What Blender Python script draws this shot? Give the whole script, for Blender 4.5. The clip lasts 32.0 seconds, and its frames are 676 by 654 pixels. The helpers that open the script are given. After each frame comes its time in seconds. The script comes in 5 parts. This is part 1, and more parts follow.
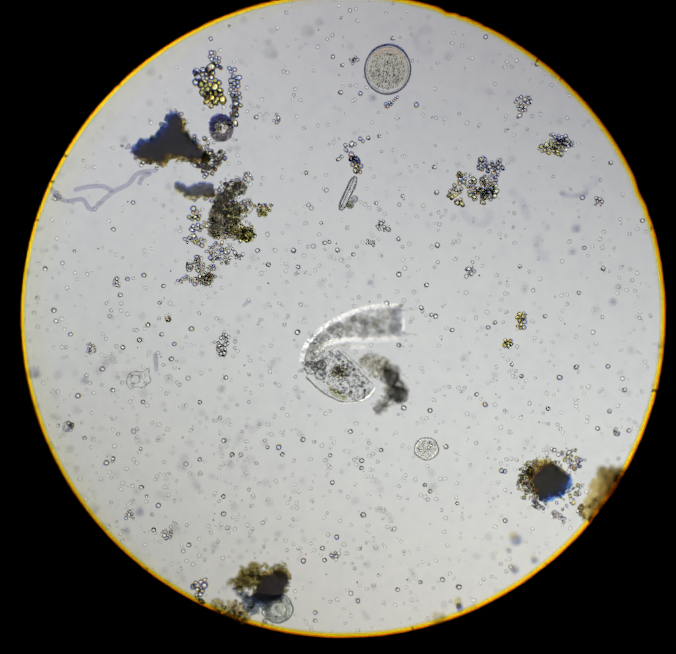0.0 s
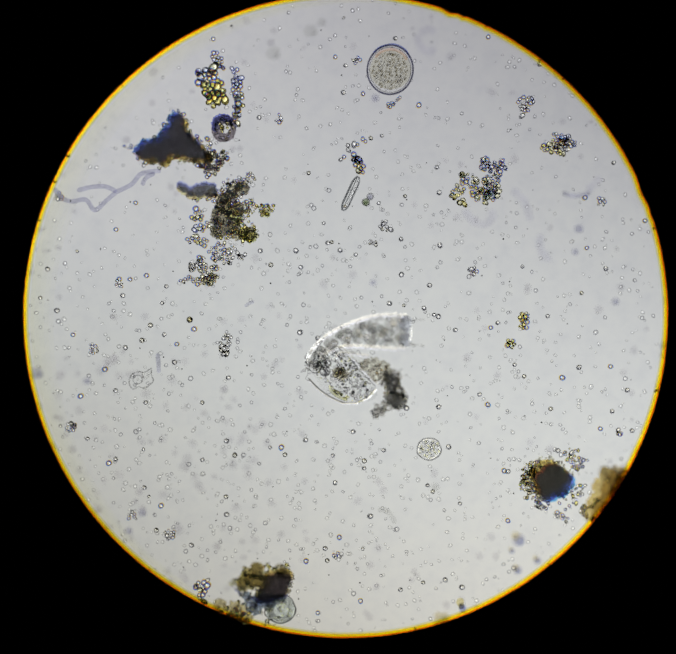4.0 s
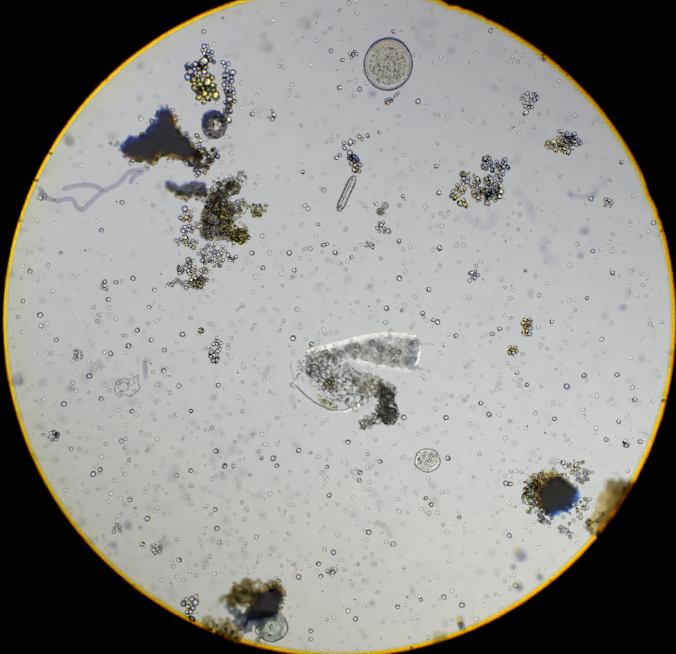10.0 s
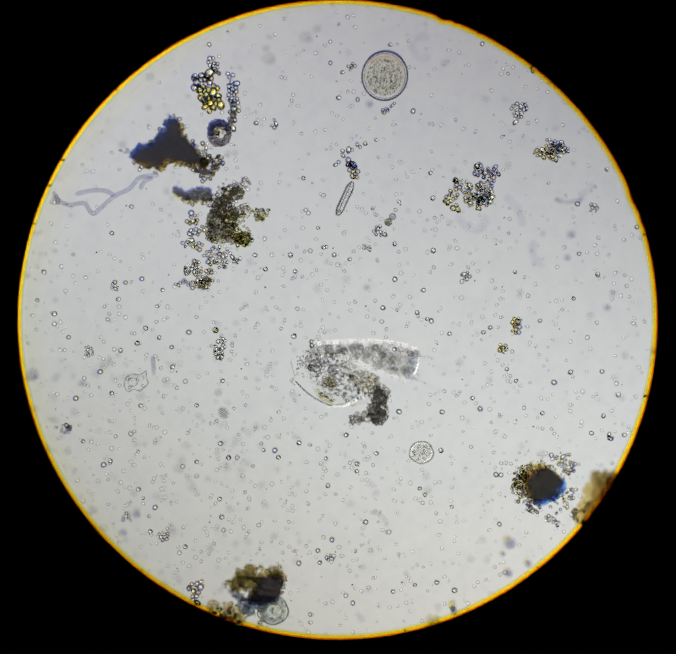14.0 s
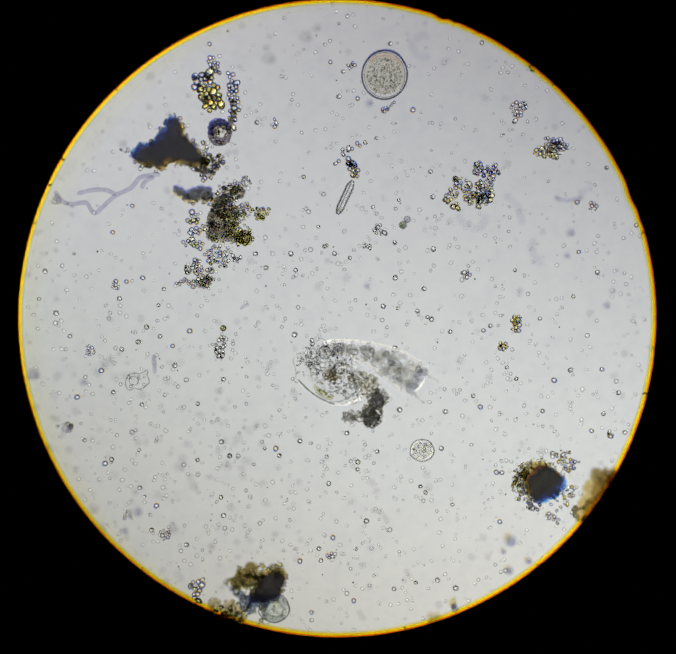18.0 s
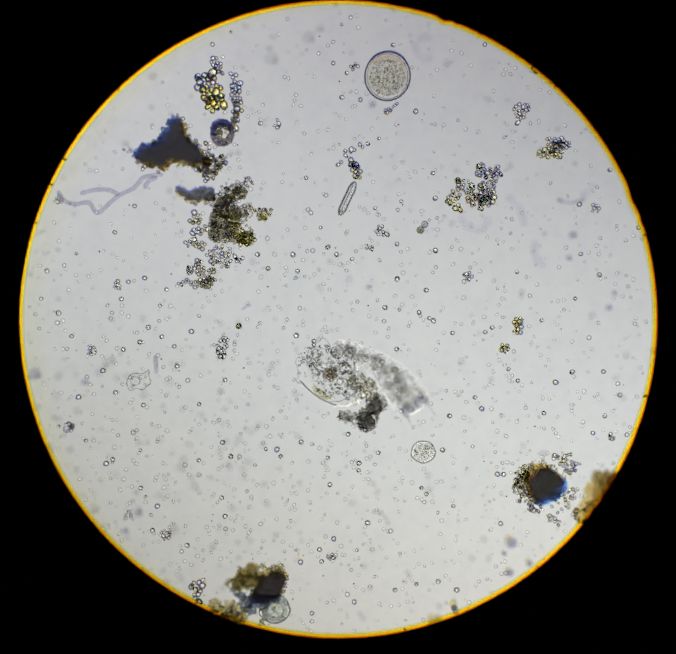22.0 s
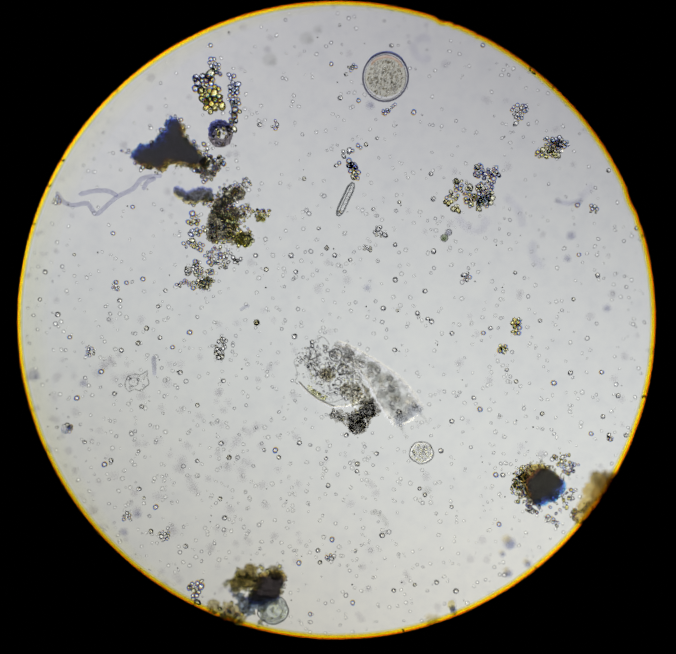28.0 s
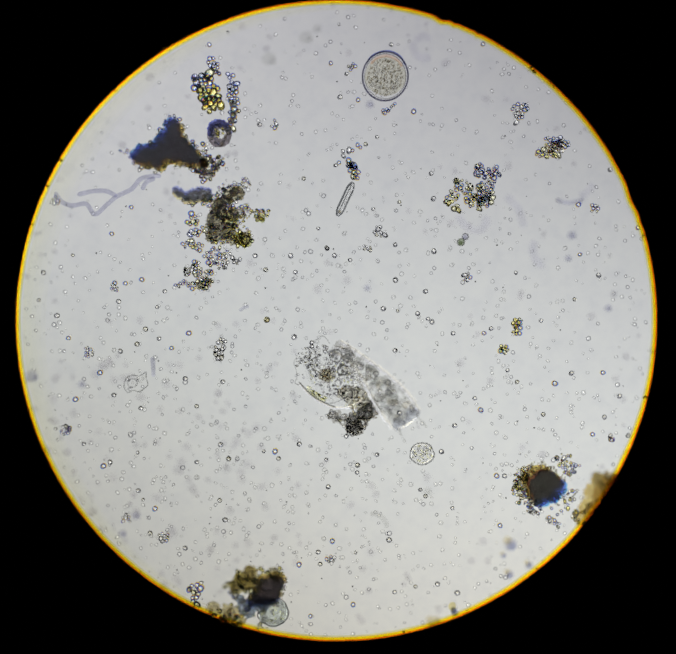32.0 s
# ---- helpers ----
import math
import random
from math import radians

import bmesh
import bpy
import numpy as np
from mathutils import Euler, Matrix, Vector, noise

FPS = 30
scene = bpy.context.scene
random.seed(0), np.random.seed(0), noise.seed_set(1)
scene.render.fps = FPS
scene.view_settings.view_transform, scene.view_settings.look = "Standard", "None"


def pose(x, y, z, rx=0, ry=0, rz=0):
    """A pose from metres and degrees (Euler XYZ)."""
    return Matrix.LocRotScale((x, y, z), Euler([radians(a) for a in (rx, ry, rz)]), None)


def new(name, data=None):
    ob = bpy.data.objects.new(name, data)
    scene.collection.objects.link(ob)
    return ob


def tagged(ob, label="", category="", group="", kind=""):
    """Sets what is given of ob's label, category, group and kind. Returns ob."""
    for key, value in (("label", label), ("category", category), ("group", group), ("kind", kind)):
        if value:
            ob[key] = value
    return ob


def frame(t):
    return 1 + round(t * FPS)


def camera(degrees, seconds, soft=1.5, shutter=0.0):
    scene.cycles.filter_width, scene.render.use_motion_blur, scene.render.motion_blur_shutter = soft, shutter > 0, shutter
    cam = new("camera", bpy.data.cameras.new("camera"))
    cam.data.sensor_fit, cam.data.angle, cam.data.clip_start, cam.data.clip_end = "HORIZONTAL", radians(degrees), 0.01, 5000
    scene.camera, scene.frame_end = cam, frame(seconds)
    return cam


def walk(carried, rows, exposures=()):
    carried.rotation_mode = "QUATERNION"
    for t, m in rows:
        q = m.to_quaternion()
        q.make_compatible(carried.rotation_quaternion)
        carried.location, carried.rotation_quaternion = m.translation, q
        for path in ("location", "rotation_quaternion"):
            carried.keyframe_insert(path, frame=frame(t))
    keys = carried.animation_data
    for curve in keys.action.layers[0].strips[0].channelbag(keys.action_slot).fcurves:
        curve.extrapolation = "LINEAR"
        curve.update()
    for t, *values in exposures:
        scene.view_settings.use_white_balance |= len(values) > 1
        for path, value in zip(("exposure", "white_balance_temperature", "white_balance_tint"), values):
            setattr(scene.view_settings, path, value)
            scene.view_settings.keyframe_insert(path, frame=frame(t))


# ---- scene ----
cam = camera(20, 32.0, soft=2.0)
K = 20.0  # the model is an enlargement of a microscope slide
U = 1e-4 * K  # one plan unit

PATH = [
    (0.0, 0.00000, 0.00000, 0.44463, 0.00),
    (0.5, -0.00010, 0.00032, 0.44450, -0.05),
    (1.0, -0.00012, 0.00045, 0.44472, -0.10),
    (1.5, -0.00009, 0.00053, 0.44484, -0.01),
    (2.0, -0.00028, 0.00048, 0.44478, -0.02),
    (2.5, -0.00044, 0.00024, 0.44461, 0.02),
    (3.0, -0.00047, 0.00029, 0.44447, 0.00),
    (3.5, -0.00060, 0.00026, 0.44447, -0.03),
    (5.5, -0.00053, -0.00073, 0.44441, 0.04),
    (6.0, -0.00037, -0.00055, 0.43890, -0.05),
    (6.5, -0.00021, -0.00082, 0.42537, -0.11),
    (7.0, -0.00029, -0.00023, 0.42564, -0.04),
    (7.5, 0.00030, 0.00009, 0.42557, 0.15),
    (8.0, 0.00060, 0.00073, 0.42587, 0.17),
    (8.5, 0.00066, 0.00120, 0.42568, 0.33),
    (9.0, 0.00071, 0.00132, 0.42574, 0.27),
    (9.5, 0.00054, 0.00126, 0.42575, 0.22),
    (10.0, 0.00055, 0.00132, 0.42595, 0.17),
    (10.5, 0.00064, 0.00128, 0.42558, 0.19),
    (11.0, 0.00053, 0.00142, 0.42573, 0.21),
    (11.5, 0.00061, 0.00131, 0.42572, 0.22),
    (12.0, 0.00072, 0.00098, 0.42523, 0.25),
    (12.5, 0.00047, 0.00167, 0.42498, 0.29),
    (13.0, 0.00054, 0.00235, 0.42519, 0.16),
    (13.5, 0.00103, 0.00126, 0.43249, 0.13),
    (14.0, 0.00086, 0.00098, 0.44791, 0.27),
    (14.5, 0.00098, 0.00122, 0.44771, 0.29),
    (16.5, 0.00065, 0.00081, 0.44916, 0.21),
    (17.0, 0.00051, 0.00096, 0.44922, 0.26),
    (17.5, 0.00058, 0.00092, 0.44902, 0.20),
    (18.0, 0.00075, 0.00062, 0.44908, 0.15),
    (18.5, 0.00083, 0.00045, 0.44895, 0.08),
    (19.0, 0.00032, 0.00060, 0.44898, 0.09),
    (19.5, 0.00028, 0.00056, 0.44889, 0.27),
    (20.0, 0.00038, 0.00058, 0.44902, 0.45),
    (20.5, 0.00053, 0.00051, 0.44879, 0.50),
    (21.0, 0.00061, 0.00051, 0.44882, 0.52),
    (21.5, 0.00047, 0.00065, 0.44883, 0.39),
    (22.0, 0.00034, 0.00087, 0.44902, 0.41),
    (22.5, 0.00031, 0.00089, 0.44884, 0.37),
    (23.0, 0.00044, 0.00090, 0.44878, 0.42),
    (23.5, 0.00067, 0.00074, 0.44897, 0.48),
    (24.0, 0.00081, 0.00079, 0.44911, 0.48),
    (24.5, 0.00080, 0.00082, 0.44903, 0.49),
    (25.0, 0.00067, 0.00091, 0.44889, 0.38),
    (25.5, 0.00070, 0.00096, 0.44911, 0.34),
    (27.5, 0.00074, 0.00112, 0.44909, 0.43),
    (28.0, 0.00076, 0.00107, 0.44901, 0.37),
    (28.5, 0.00052, 0.00107, 0.44867, 0.32),
    (29.0, 0.00056, 0.00083, 0.44882, 0.31),
    (29.5, 0.00042, 0.00079, 0.44857, 0.34),
    (30.0, 0.00042, 0.00081, 0.45083, 0.38),
    (30.5, 0.00100, 0.00106, 0.44071, 0.46),
    (31.0, 0.00139, 0.00098, 0.43339, 0.50),
    (31.5, 0.00076, 0.00099, 0.44791, 0.39),
    (32.0, 0.00078, 0.00119, 0.44678, 0.28),
]
EXPOSURES = [(0.0, 0.10), (6.0, 0.08), (6.6, 0.01), (13.2, 0.01), (14.0, 0.10), (17.0, 0.13), (30.1, 0.14), (30.6, 0.06), (31.1, 0.06), (31.5, 0.13), (32.0, 0.13)]
walk(cam, [(t, pose(x * K, y * K, z * K, 0, 0, turn)) for t, x, y, z, turn in PATH], EXPOSURES)
cam.data.dof.use_dof = True
cam.data.dof.aperture_fstop = 1.3 / K

# ---- light: only the lamp under the slide; the tube round it is black ----
world = bpy.data.worlds.new("dark_room")
world.use_nodes = True
world.node_tree.nodes["Background"].inputs[0].default_value = (0, 0, 0, 1)
world.node_tree.nodes["Background"].inputs[1].default_value = 0.0
scene.world = world

LAMP_Z = -0.30 * K
LAMP_R = 0.30 * K


def nodes_of(name):
    mat = bpy.data.materials.new(name)
    mat.use_nodes = True
    tree = mat.node_tree
    tree.nodes.clear()
    out = tree.nodes.new("ShaderNodeOutputMaterial")
    return mat, tree, out


def ramp(tree, stops):
    r = tree.nodes.new("ShaderNodeValToRGB")
    e = r.color_ramp.elements
    while len(e) < len(stops):
        e.new(0.5)
    for el, (p, c) in zip(e, stops):
        el.position, el.color = p, (*c, 1)
    return r


def lamp_material():
    mat, tree, out = nodes_of("lamp_glow")
    N, L = tree.nodes, tree.links
    geo = N.new("ShaderNodeTexCoord")
    dist = N.new("ShaderNodeVectorMath")
    dist.operation = "LENGTH"
    L.new(geo.outputs["Object"], dist.inputs[0])
    rad = N.new("ShaderNodeMath")
    rad.operation = "DIVIDE"
    rad.inputs[1].default_value = 0.2 * K
    L.new(dist.outputs["Value"], rad.inputs[0])
    # the disc proper, then a brighter ring added out of view to brighten refracting rims, yellowish towards its outer
    # side
    ring = ramp(tree, [(0.0, (0, 0, 0)), (0.785, (0, 0, 0)), (0.79, (1, 1, 1)), (1.0, (1, 1, 1))])
    L.new(rad.outputs[0], ring.inputs[0])
    wide = N.new("ShaderNodeMath")
    wide.operation = "DIVIDE"
    wide.inputs[1].default_value = LAMP_R
    L.new(dist.outputs["Value"], wide.inputs[0])
    glow = ramp(tree, [(0.0, (1.45, 1.5, 1.6)), (0.60, (1.5, 1.52, 1.6)), (0.75, (1.5, 1.46, 1.3)), (1.0, (1.3, 1.2, 0.85))])
    L.new(wide.outputs[0], glow.inputs[0])
    off = N.new("ShaderNodeVectorMath")
    off.operation = "SUBTRACT"
    off.inputs[1].default_value = (0.058 * K, -0.055 * K, 0)
    L.new(geo.outputs["Object"], off.inputs[0])
    far = N.new("ShaderNodeVectorMath")
    far.operation = "LENGTH"
    L.new(off.outputs[0], far.inputs[0])
    fall = N.new("ShaderNodeMath")
    fall.operation = "DIVIDE"
    fall.inputs[1].default_value = 0.2 * K
    L.new(far.outputs["Value"], fall.inputs[0])
    disc = ramp(tree, [(0.0, (0.622, 0.622, 0.622)), (0.30, (0.60, 0.60, 0.60)), (0.62, (0.54, 0.543, 0.545)), (0.95, (0.485, 0.485, 0.485))])
    L.new(fall.outputs[0], disc.inputs[0])
    rr = N.new("ShaderNodeMix")
    rr.data_type = "RGBA"
    L.new(glow.outputs[0], rr.inputs[7])
    L.new(ring.outputs[0], rr.inputs[0])
    L.new(disc.outputs[0], rr.inputs[6])
    # uneven tint across the disc
    lean = N.new("ShaderNodeVectorMath")
    lean.operation = "DOT_PRODUCT"
    lean.inputs[1].default_value = (0.5 / K, 3.4 / K, 0)
    L.new(geo.outputs["Object"], lean.inputs[0])
    tilt = N.new("ShaderNodeMath")
    tilt.operation = "ADD"
    tilt.inputs[1].default_value = 0.3
    L.new(lean.outputs["Value"], tilt.inputs[0])
    noise_tex = N.new("ShaderNodeTexNoise")
    noise_tex.inputs["Scale"].default_value = 9.0 / K
    noise_tex.inputs["Detail"].default_value = 3.0
    L.new(geo.outputs["Object"], noise_tex.inputs["Vector"])
    add = N.new("ShaderNodeMath")
    add.operation = "MULTIPLY_ADD"
    add.inputs[1].default_value = 0.5
    L.new(noise_tex.outputs["Fac"], add.inputs[0])
    L.new(tilt.outputs[0], add.inputs[2])
    tint = ramp(tree, [(0.0, (1.0, 0.965, 0.855)), (0.5, (0.975, 1.0, 0.985)), (0.95, (0.935, 0.93, 0.975))])
    L.new(add.outputs[0], tint.inputs[0])
    mix = N.new("ShaderNodeMix")
    mix.data_type, mix.blend_type = "RGBA", "MULTIPLY"
    mix.inputs[0].default_value = 1.0
    L.new(rr.outputs[2], mix.inputs[6])
    L.new(tint.outputs[0], mix.inputs[7])
    # the glow is skewed: weaker towards two opposite corners
    axes = N.new("ShaderNodeSeparateXYZ")
    L.new(geo.outputs["Object"], axes.inputs[0])
    skew = N.new("ShaderNodeMath")
    skew.operation = "MULTIPLY"
    L.new(axes.outputs["X"], skew.inputs[0])
    L.new(axes.outputs["Y"], skew.inputs[1])
    level = N.new("ShaderNodeMath")
    level.operation = "MULTIPLY_ADD"
    level.inputs[1].default_value, level.inputs[2].default_value = -18.0 / K ** 2, 1.0
    L.new(skew.outputs[0], level.inputs[0])
    em = N.new("ShaderNodeEmission")
    side = N.new("ShaderNodeMath")
    side.operation = "MULTIPLY_ADD"
    side.inputs[1].default_value = -0.25 / K
    L.new(axes.outputs["X"], side.inputs[0])
    L.new(level.outputs[0], side.inputs[2])
    square = N.new("ShaderNodeMath")
    square.operation = "MULTIPLY"
    L.new(axes.outputs["Y"], square.inputs[0])
    L.new(axes.outputs["Y"], square.inputs[1])
    ends = N.new("ShaderNodeMath")
    ends.operation = "MULTIPLY_ADD"
    ends.inputs[1].default_value = -5.0 / K ** 2
    L.new(square.outputs[0], ends.inputs[0])
    L.new(side.outputs[0], ends.inputs[2])
    L.new(ends.outputs[0], em.inputs["Strength"])
    L.new(mix.outputs[2], em.inputs["Color"])
    L.new(em.outputs[0], out.inputs[0])
    return mat


# ---- materials ----
def clear_material(name, ior, tint, see=0.0, rough=0.0, vary=0.03, bump=0.0, scale=2.5, wall=None):
    """A clear body: bends the lamp's light; see: share of it that passes straight, through a wall of its own colour."""
    mat, tree, out = nodes_of(name)
    N, L = tree.nodes, tree.links
    ref = N.new("ShaderNodeBsdfRefraction")
    ref.inputs["IOR"].default_value, ref.inputs["Roughness"].default_value = ior, rough
    info = N.new("ShaderNodeObjectInfo")
    lo = tuple(max(0.0, c * (1 - vary)) for c in tint)
    hi = tuple(min(1.0, c * (1 + vary)) for c in tint)
    rr = ramp(tree, [(0.0, lo), (1.0, hi)])
    co = N.new("ShaderNodeTexCoord")
    grain = N.new("ShaderNodeTexNoise")
    grain.inputs["Scale"].default_value = scale
    L.new(co.outputs["Object"], grain.inputs["Vector"])
    mid = N.new("ShaderNodeMath")
    mid.operation = "MULTIPLY_ADD"
    mid.inputs[1].default_value = 0.35
    L.new(grain.outputs["Fac"], mid.inputs[0])
    half = N.new("ShaderNodeMath")
    half.operation = "MULTIPLY"
    half.inputs[1].default_value = 0.65
    L.new(info.outputs["Random"], half.inputs[0])
    L.new(half.outputs[0], mid.inputs[2])
    L.new(mid.outputs[0], rr.inputs[0])
    L.new(rr.outputs[0], ref.inputs["Color"])
    if bump:
        b = N.new("ShaderNodeBump")
        b.inputs["Strength"].default_value, b.inputs["Distance"].default_value = bump, 0.2
        L.new(grain.outputs["Fac"], b.inputs["Height"])
        L.new(b.outputs[0], ref.inputs["Normal"])
    shader = ref
    if see:
        tr = N.new("ShaderNodeBsdfTransparent")
        if wall:
            tr.inputs[0].default_value = (*wall, 1)
        else:
            L.new(rr.outputs[0], tr.inputs[0])
        shader = N.new("ShaderNodeMixShader")
        shader.inputs[0].default_value = see
        L.new(ref.outputs[0], shader.inputs[1])
        L.new(tr.outputs[0], shader.inputs[2])
    L.new(shader.outputs[0], out.inputs[0])
    return mat


def film_material(name, tint, scale=500.0, vary=0.08, wet=False):
    """A thin tinted film: light passes straight, weakened unevenly; wet: passed on as refraction, hardly bent."""
    mat, tree, out = nodes_of(name)
    N, L = tree.nodes, tree.links
    co = N.new("ShaderNodeTexCoord")
    tex = N.new("ShaderNodeTexNoise")
    tex.inputs["Scale"].default_value, tex.inputs["Detail"].default_value = scale / K, 4.0
    info = N.new("ShaderNodeObjectInfo")
    shift = N.new("ShaderNodeVectorMath")
    shift.operation = "ADD"
    L.new(co.outputs["Object"], shift.inputs[0])
    L.new(info.outputs["Random"], shift.inputs[1])
    L.new(shift.outputs[0], tex.inputs["Vector"])
    rr = ramp(tree, [(0.38, tuple(max(0, c * (1 - vary)) for c in tint)), (0.62, tuple(min(1, c * (1 + vary)) for c in tint))])
    L.new(tex.outputs["Fac"], rr.inputs[0])
    tr = N.new("ShaderNodeBsdfRefraction" if wet else "ShaderNodeBsdfTransparent")
    if wet:
        tr.inputs["IOR"].default_value, tr.inputs["Roughness"].default_value = 1.0005, 0.0
    L.new(rr.outputs[0], tr.inputs[0])
    L.new(tr.outputs[0], out.inputs[0])
    return mat


def solid_material(name, dark, light, rough=0.8, scale=600.0, pass_through=0.0):
    mat, tree, out = nodes_of(name)
    N, L = tree.nodes, tree.links
    co = N.new("ShaderNodeTexCoord")
    tex = N.new("ShaderNodeTexNoise")
    tex.inputs["Scale"].default_value, tex.inputs["Detail"].default_value = scale / K, 6.0
    L.new(co.outputs["Object"], tex.inputs["Vector"])
    rr = ramp(tree, [(0.35, dark), (0.7, light)])
    L.new(tex.outputs["Fac"], rr.inputs[0])
    bs = N.new("ShaderNodeBsdfPrincipled")
    bs.inputs["Roughness"].default_value = rough
    L.new(rr.outputs[0], bs.inputs["Base Color"])
    b = N.new("ShaderNodeBump")
    b.inputs["Strength"].default_value, b.inputs["Distance"].default_value = 0.5, 0.0005 * K
    L.new(tex.outputs["Fac"], b.inputs["Height"])
    L.new(b.outputs[0], bs.inputs["Normal"])
    shader = bs
    if pass_through:
        tr = N.new("ShaderNodeBsdfTransparent")
        tr.inputs[0].default_value = (*pass_through, 1)
        shader = N.new("ShaderNodeAddShader")
        L.new(bs.outputs[0], shader.inputs[0])
        L.new(tr.outputs[0], shader.inputs[1])
    L.new(shader.outputs[0], out.inputs[0])
    return mat


BLACK = solid_material("black_metal", (0.004, 0.004, 0.004), (0.008, 0.008, 0.008), 0.9, 60)

PALE_AMBER = film_material("pale_amber_edge", (0.93, 0.91, 0.50), 160, 0.05)
FAINT_AMBER = film_material("faint_amber_edge", (0.999, 0.998, 0.972), 260, 0.004, True)
BURR = film_material("dark_burr", (0.34, 0.30, 0.18), 900, 0.3)
PALE_CAP = film_material("blue_cap", (0.60, 0.64, 0.86), 900, 0.1)


def slide_material():
    """Clear glass with a faint mottled tint."""
    mat, tree, out = nodes_of("slide_glass")
    N, L = tree.nodes, tree.links
    co = N.new("ShaderNodeTexCoord")
    tex = N.new("ShaderNodeTexNoise")
    tex.inputs["Scale"].default_value, tex.inputs["Detail"].default_value, tex.inputs["Roughness"].default_value = 330 / K, 5.0, 0.62
    L.new(co.outputs["Object"], tex.inputs["Vector"])
    rr = ramp(tree, [(0.3, (0.945, 0.948, 0.958)), (0.5, (0.984, 0.984, 0.984)), (0.68, (1.0, 1.0, 0.99))])
    L.new(tex.outputs["Fac"], rr.inputs[0])
    ref = N.new("ShaderNodeBsdfRefraction")
    ref.inputs["IOR"].default_value, ref.inputs["Roughness"].default_value = 1.0005, 0.0
    L.new(rr.outputs[0], ref.inputs["Color"])
    L.new(ref.outputs[0], out.inputs[0])
    return mat


SLIDE = slide_material()
CLEAR = clear_material("clear_granule", 2.0, (0.99, 0.99, 0.99), 0.2, 0.0, 0.01, 0.0, 2.5, (0.46, 0.47, 0.51))
FAINT = clear_material("faint_granule", 1.42, (0.995, 0.995, 0.995), 0.45)
GREYISH = clear_material("grey_granule", 1.6, (0.97, 0.97, 0.98), 0.3)
DOT = solid_material("dark_speck", (0.01, 0.01, 0.015), (0.03, 0.03, 0.03))
OLIVE = clear_material("olive_cell", 2.8, (0.975, 0.97, 0.85), 0.16, 0.0, 0.05, 0.1, 2.5, (0.60, 0.58, 0.36))
YELLOW = clear_material("yellow_cell", 2.8, (0.98, 0.96, 0.72), 0.18, 0.0, 0.05, 0.1, 2.5, (0.68, 0.60, 0.2))
BLUE = clear_material("blue_cell", 2.8, (0.91, 0.925, 0.97), 0.2, 0.0, 0.05, 0.12, 2.5, (0.28, 0.33, 0.66))
BROWN = clear_material("brown_cell", 2.7, (0.94, 0.91, 0.82), 0.15, 0.0, 0.04, 0.05, 2.5, (0.66, 0.58, 0.46))
GREYCELL = clear_material("grey_cell", 2.7, (0.965, 0.965, 0.93), 0.16, 0.0, 0.04, 0.12, 2.5, (0.5, 0.5, 0.48))
BEAD_OLIVE = clear_material("olive_bead", 2.0, (0.985, 0.98, 0.88), 0.16, 0.0, 0.03, 0.0, 2.5, (0.46, 0.45, 0.30))
BEAD_YELLOW = clear_material("yellow_bead", 2.0, (0.99, 0.97, 0.72), 0.16, 0.0, 0.03, 0.0, 2.5, (0.52, 0.46, 0.18))
BEAD_BLUE = clear_material("blue_bead", 2.0, (0.95, 0.96, 0.99), 0.2, 0.0, 0.03, 0.0, 2.5, (0.26, 0.30, 0.62))
# rim films whose offsets imitate colour fringing by the lens
RIM_CYAN = film_material("cyan_rim", (0.22, 0.68, 0.96), 60, 0.1, True)
RIM_ROSE = film_material("rose_rim", (0.70, 0.26, 0.86), 60, 0.1)
RIM_GOLD = film_material("golden_rim", (0.95, 0.80, 0.22), 60, 0.1, True)
GLOW_OLIVE = clear_material("olive_middle", 1.7, (1.0, 0.99, 0.90), 0.55, 0.0, 0.02, 0.0, 2.5, (0.93, 0.92, 0.78))
GLOW_YELLOW = clear_material("yellow_middle", 1.7, (1.0, 0.97, 0.62), 0.5, 0.0, 0.02, 0.0, 2.5, (0.90, 0.85, 0.36))
GLOW_CLEAR = clear_material("clear_middle", 1.7, (1.0, 1.0, 1.0), 0.5, 0.0, 0.0, 0.0, 2.5, (0.96, 0.96, 0.98))
FRINGED = {OLIVE: GLOW_OLIVE, BROWN: GLOW_OLIVE, YELLOW: GLOW_YELLOW, BLUE: GLOW_CLEAR, GREYCELL: GLOW_CLEAR, CLEAR: GLOW_CLEAR}
BEADS = {OLIVE: BEAD_OLIVE, BROWN: BEAD_OLIVE, YELLOW: BEAD_YELLOW, BLUE: BEAD_BLUE, GREYCELL: CLEAR}
RUSSET = clear_material("russet_grain", 2.8, (0.94, 0.88, 0.72), 0.13, 0.0, 0.04, 0.0, 2.5, (0.55, 0.42, 0.26))
SWIMMER = film_material("swimmer_body", (0.86, 0.87, 0.88), 60, 0.1)
PAIR_GREEN = film_material("dull_green_cell", (0.68, 0.72, 0.62), 60, 0.15)
PAIR_VIOLET = film_material("dull_violet_cell", (0.85, 0.85, 0.89), 60, 0.1)
LIME = clear_material("lime_grain", 1.5, (0.94, 0.945, 0.82), 0.2, 0.0, 0.06, 0.0)
CORE = film_material("dark_detritus", (0.55, 0.475, 0.40), 300, 0.03)
SOFT_CORE = film_material("brown_black_detritus", (0.57, 0.545, 0.51), 600, 0.13)
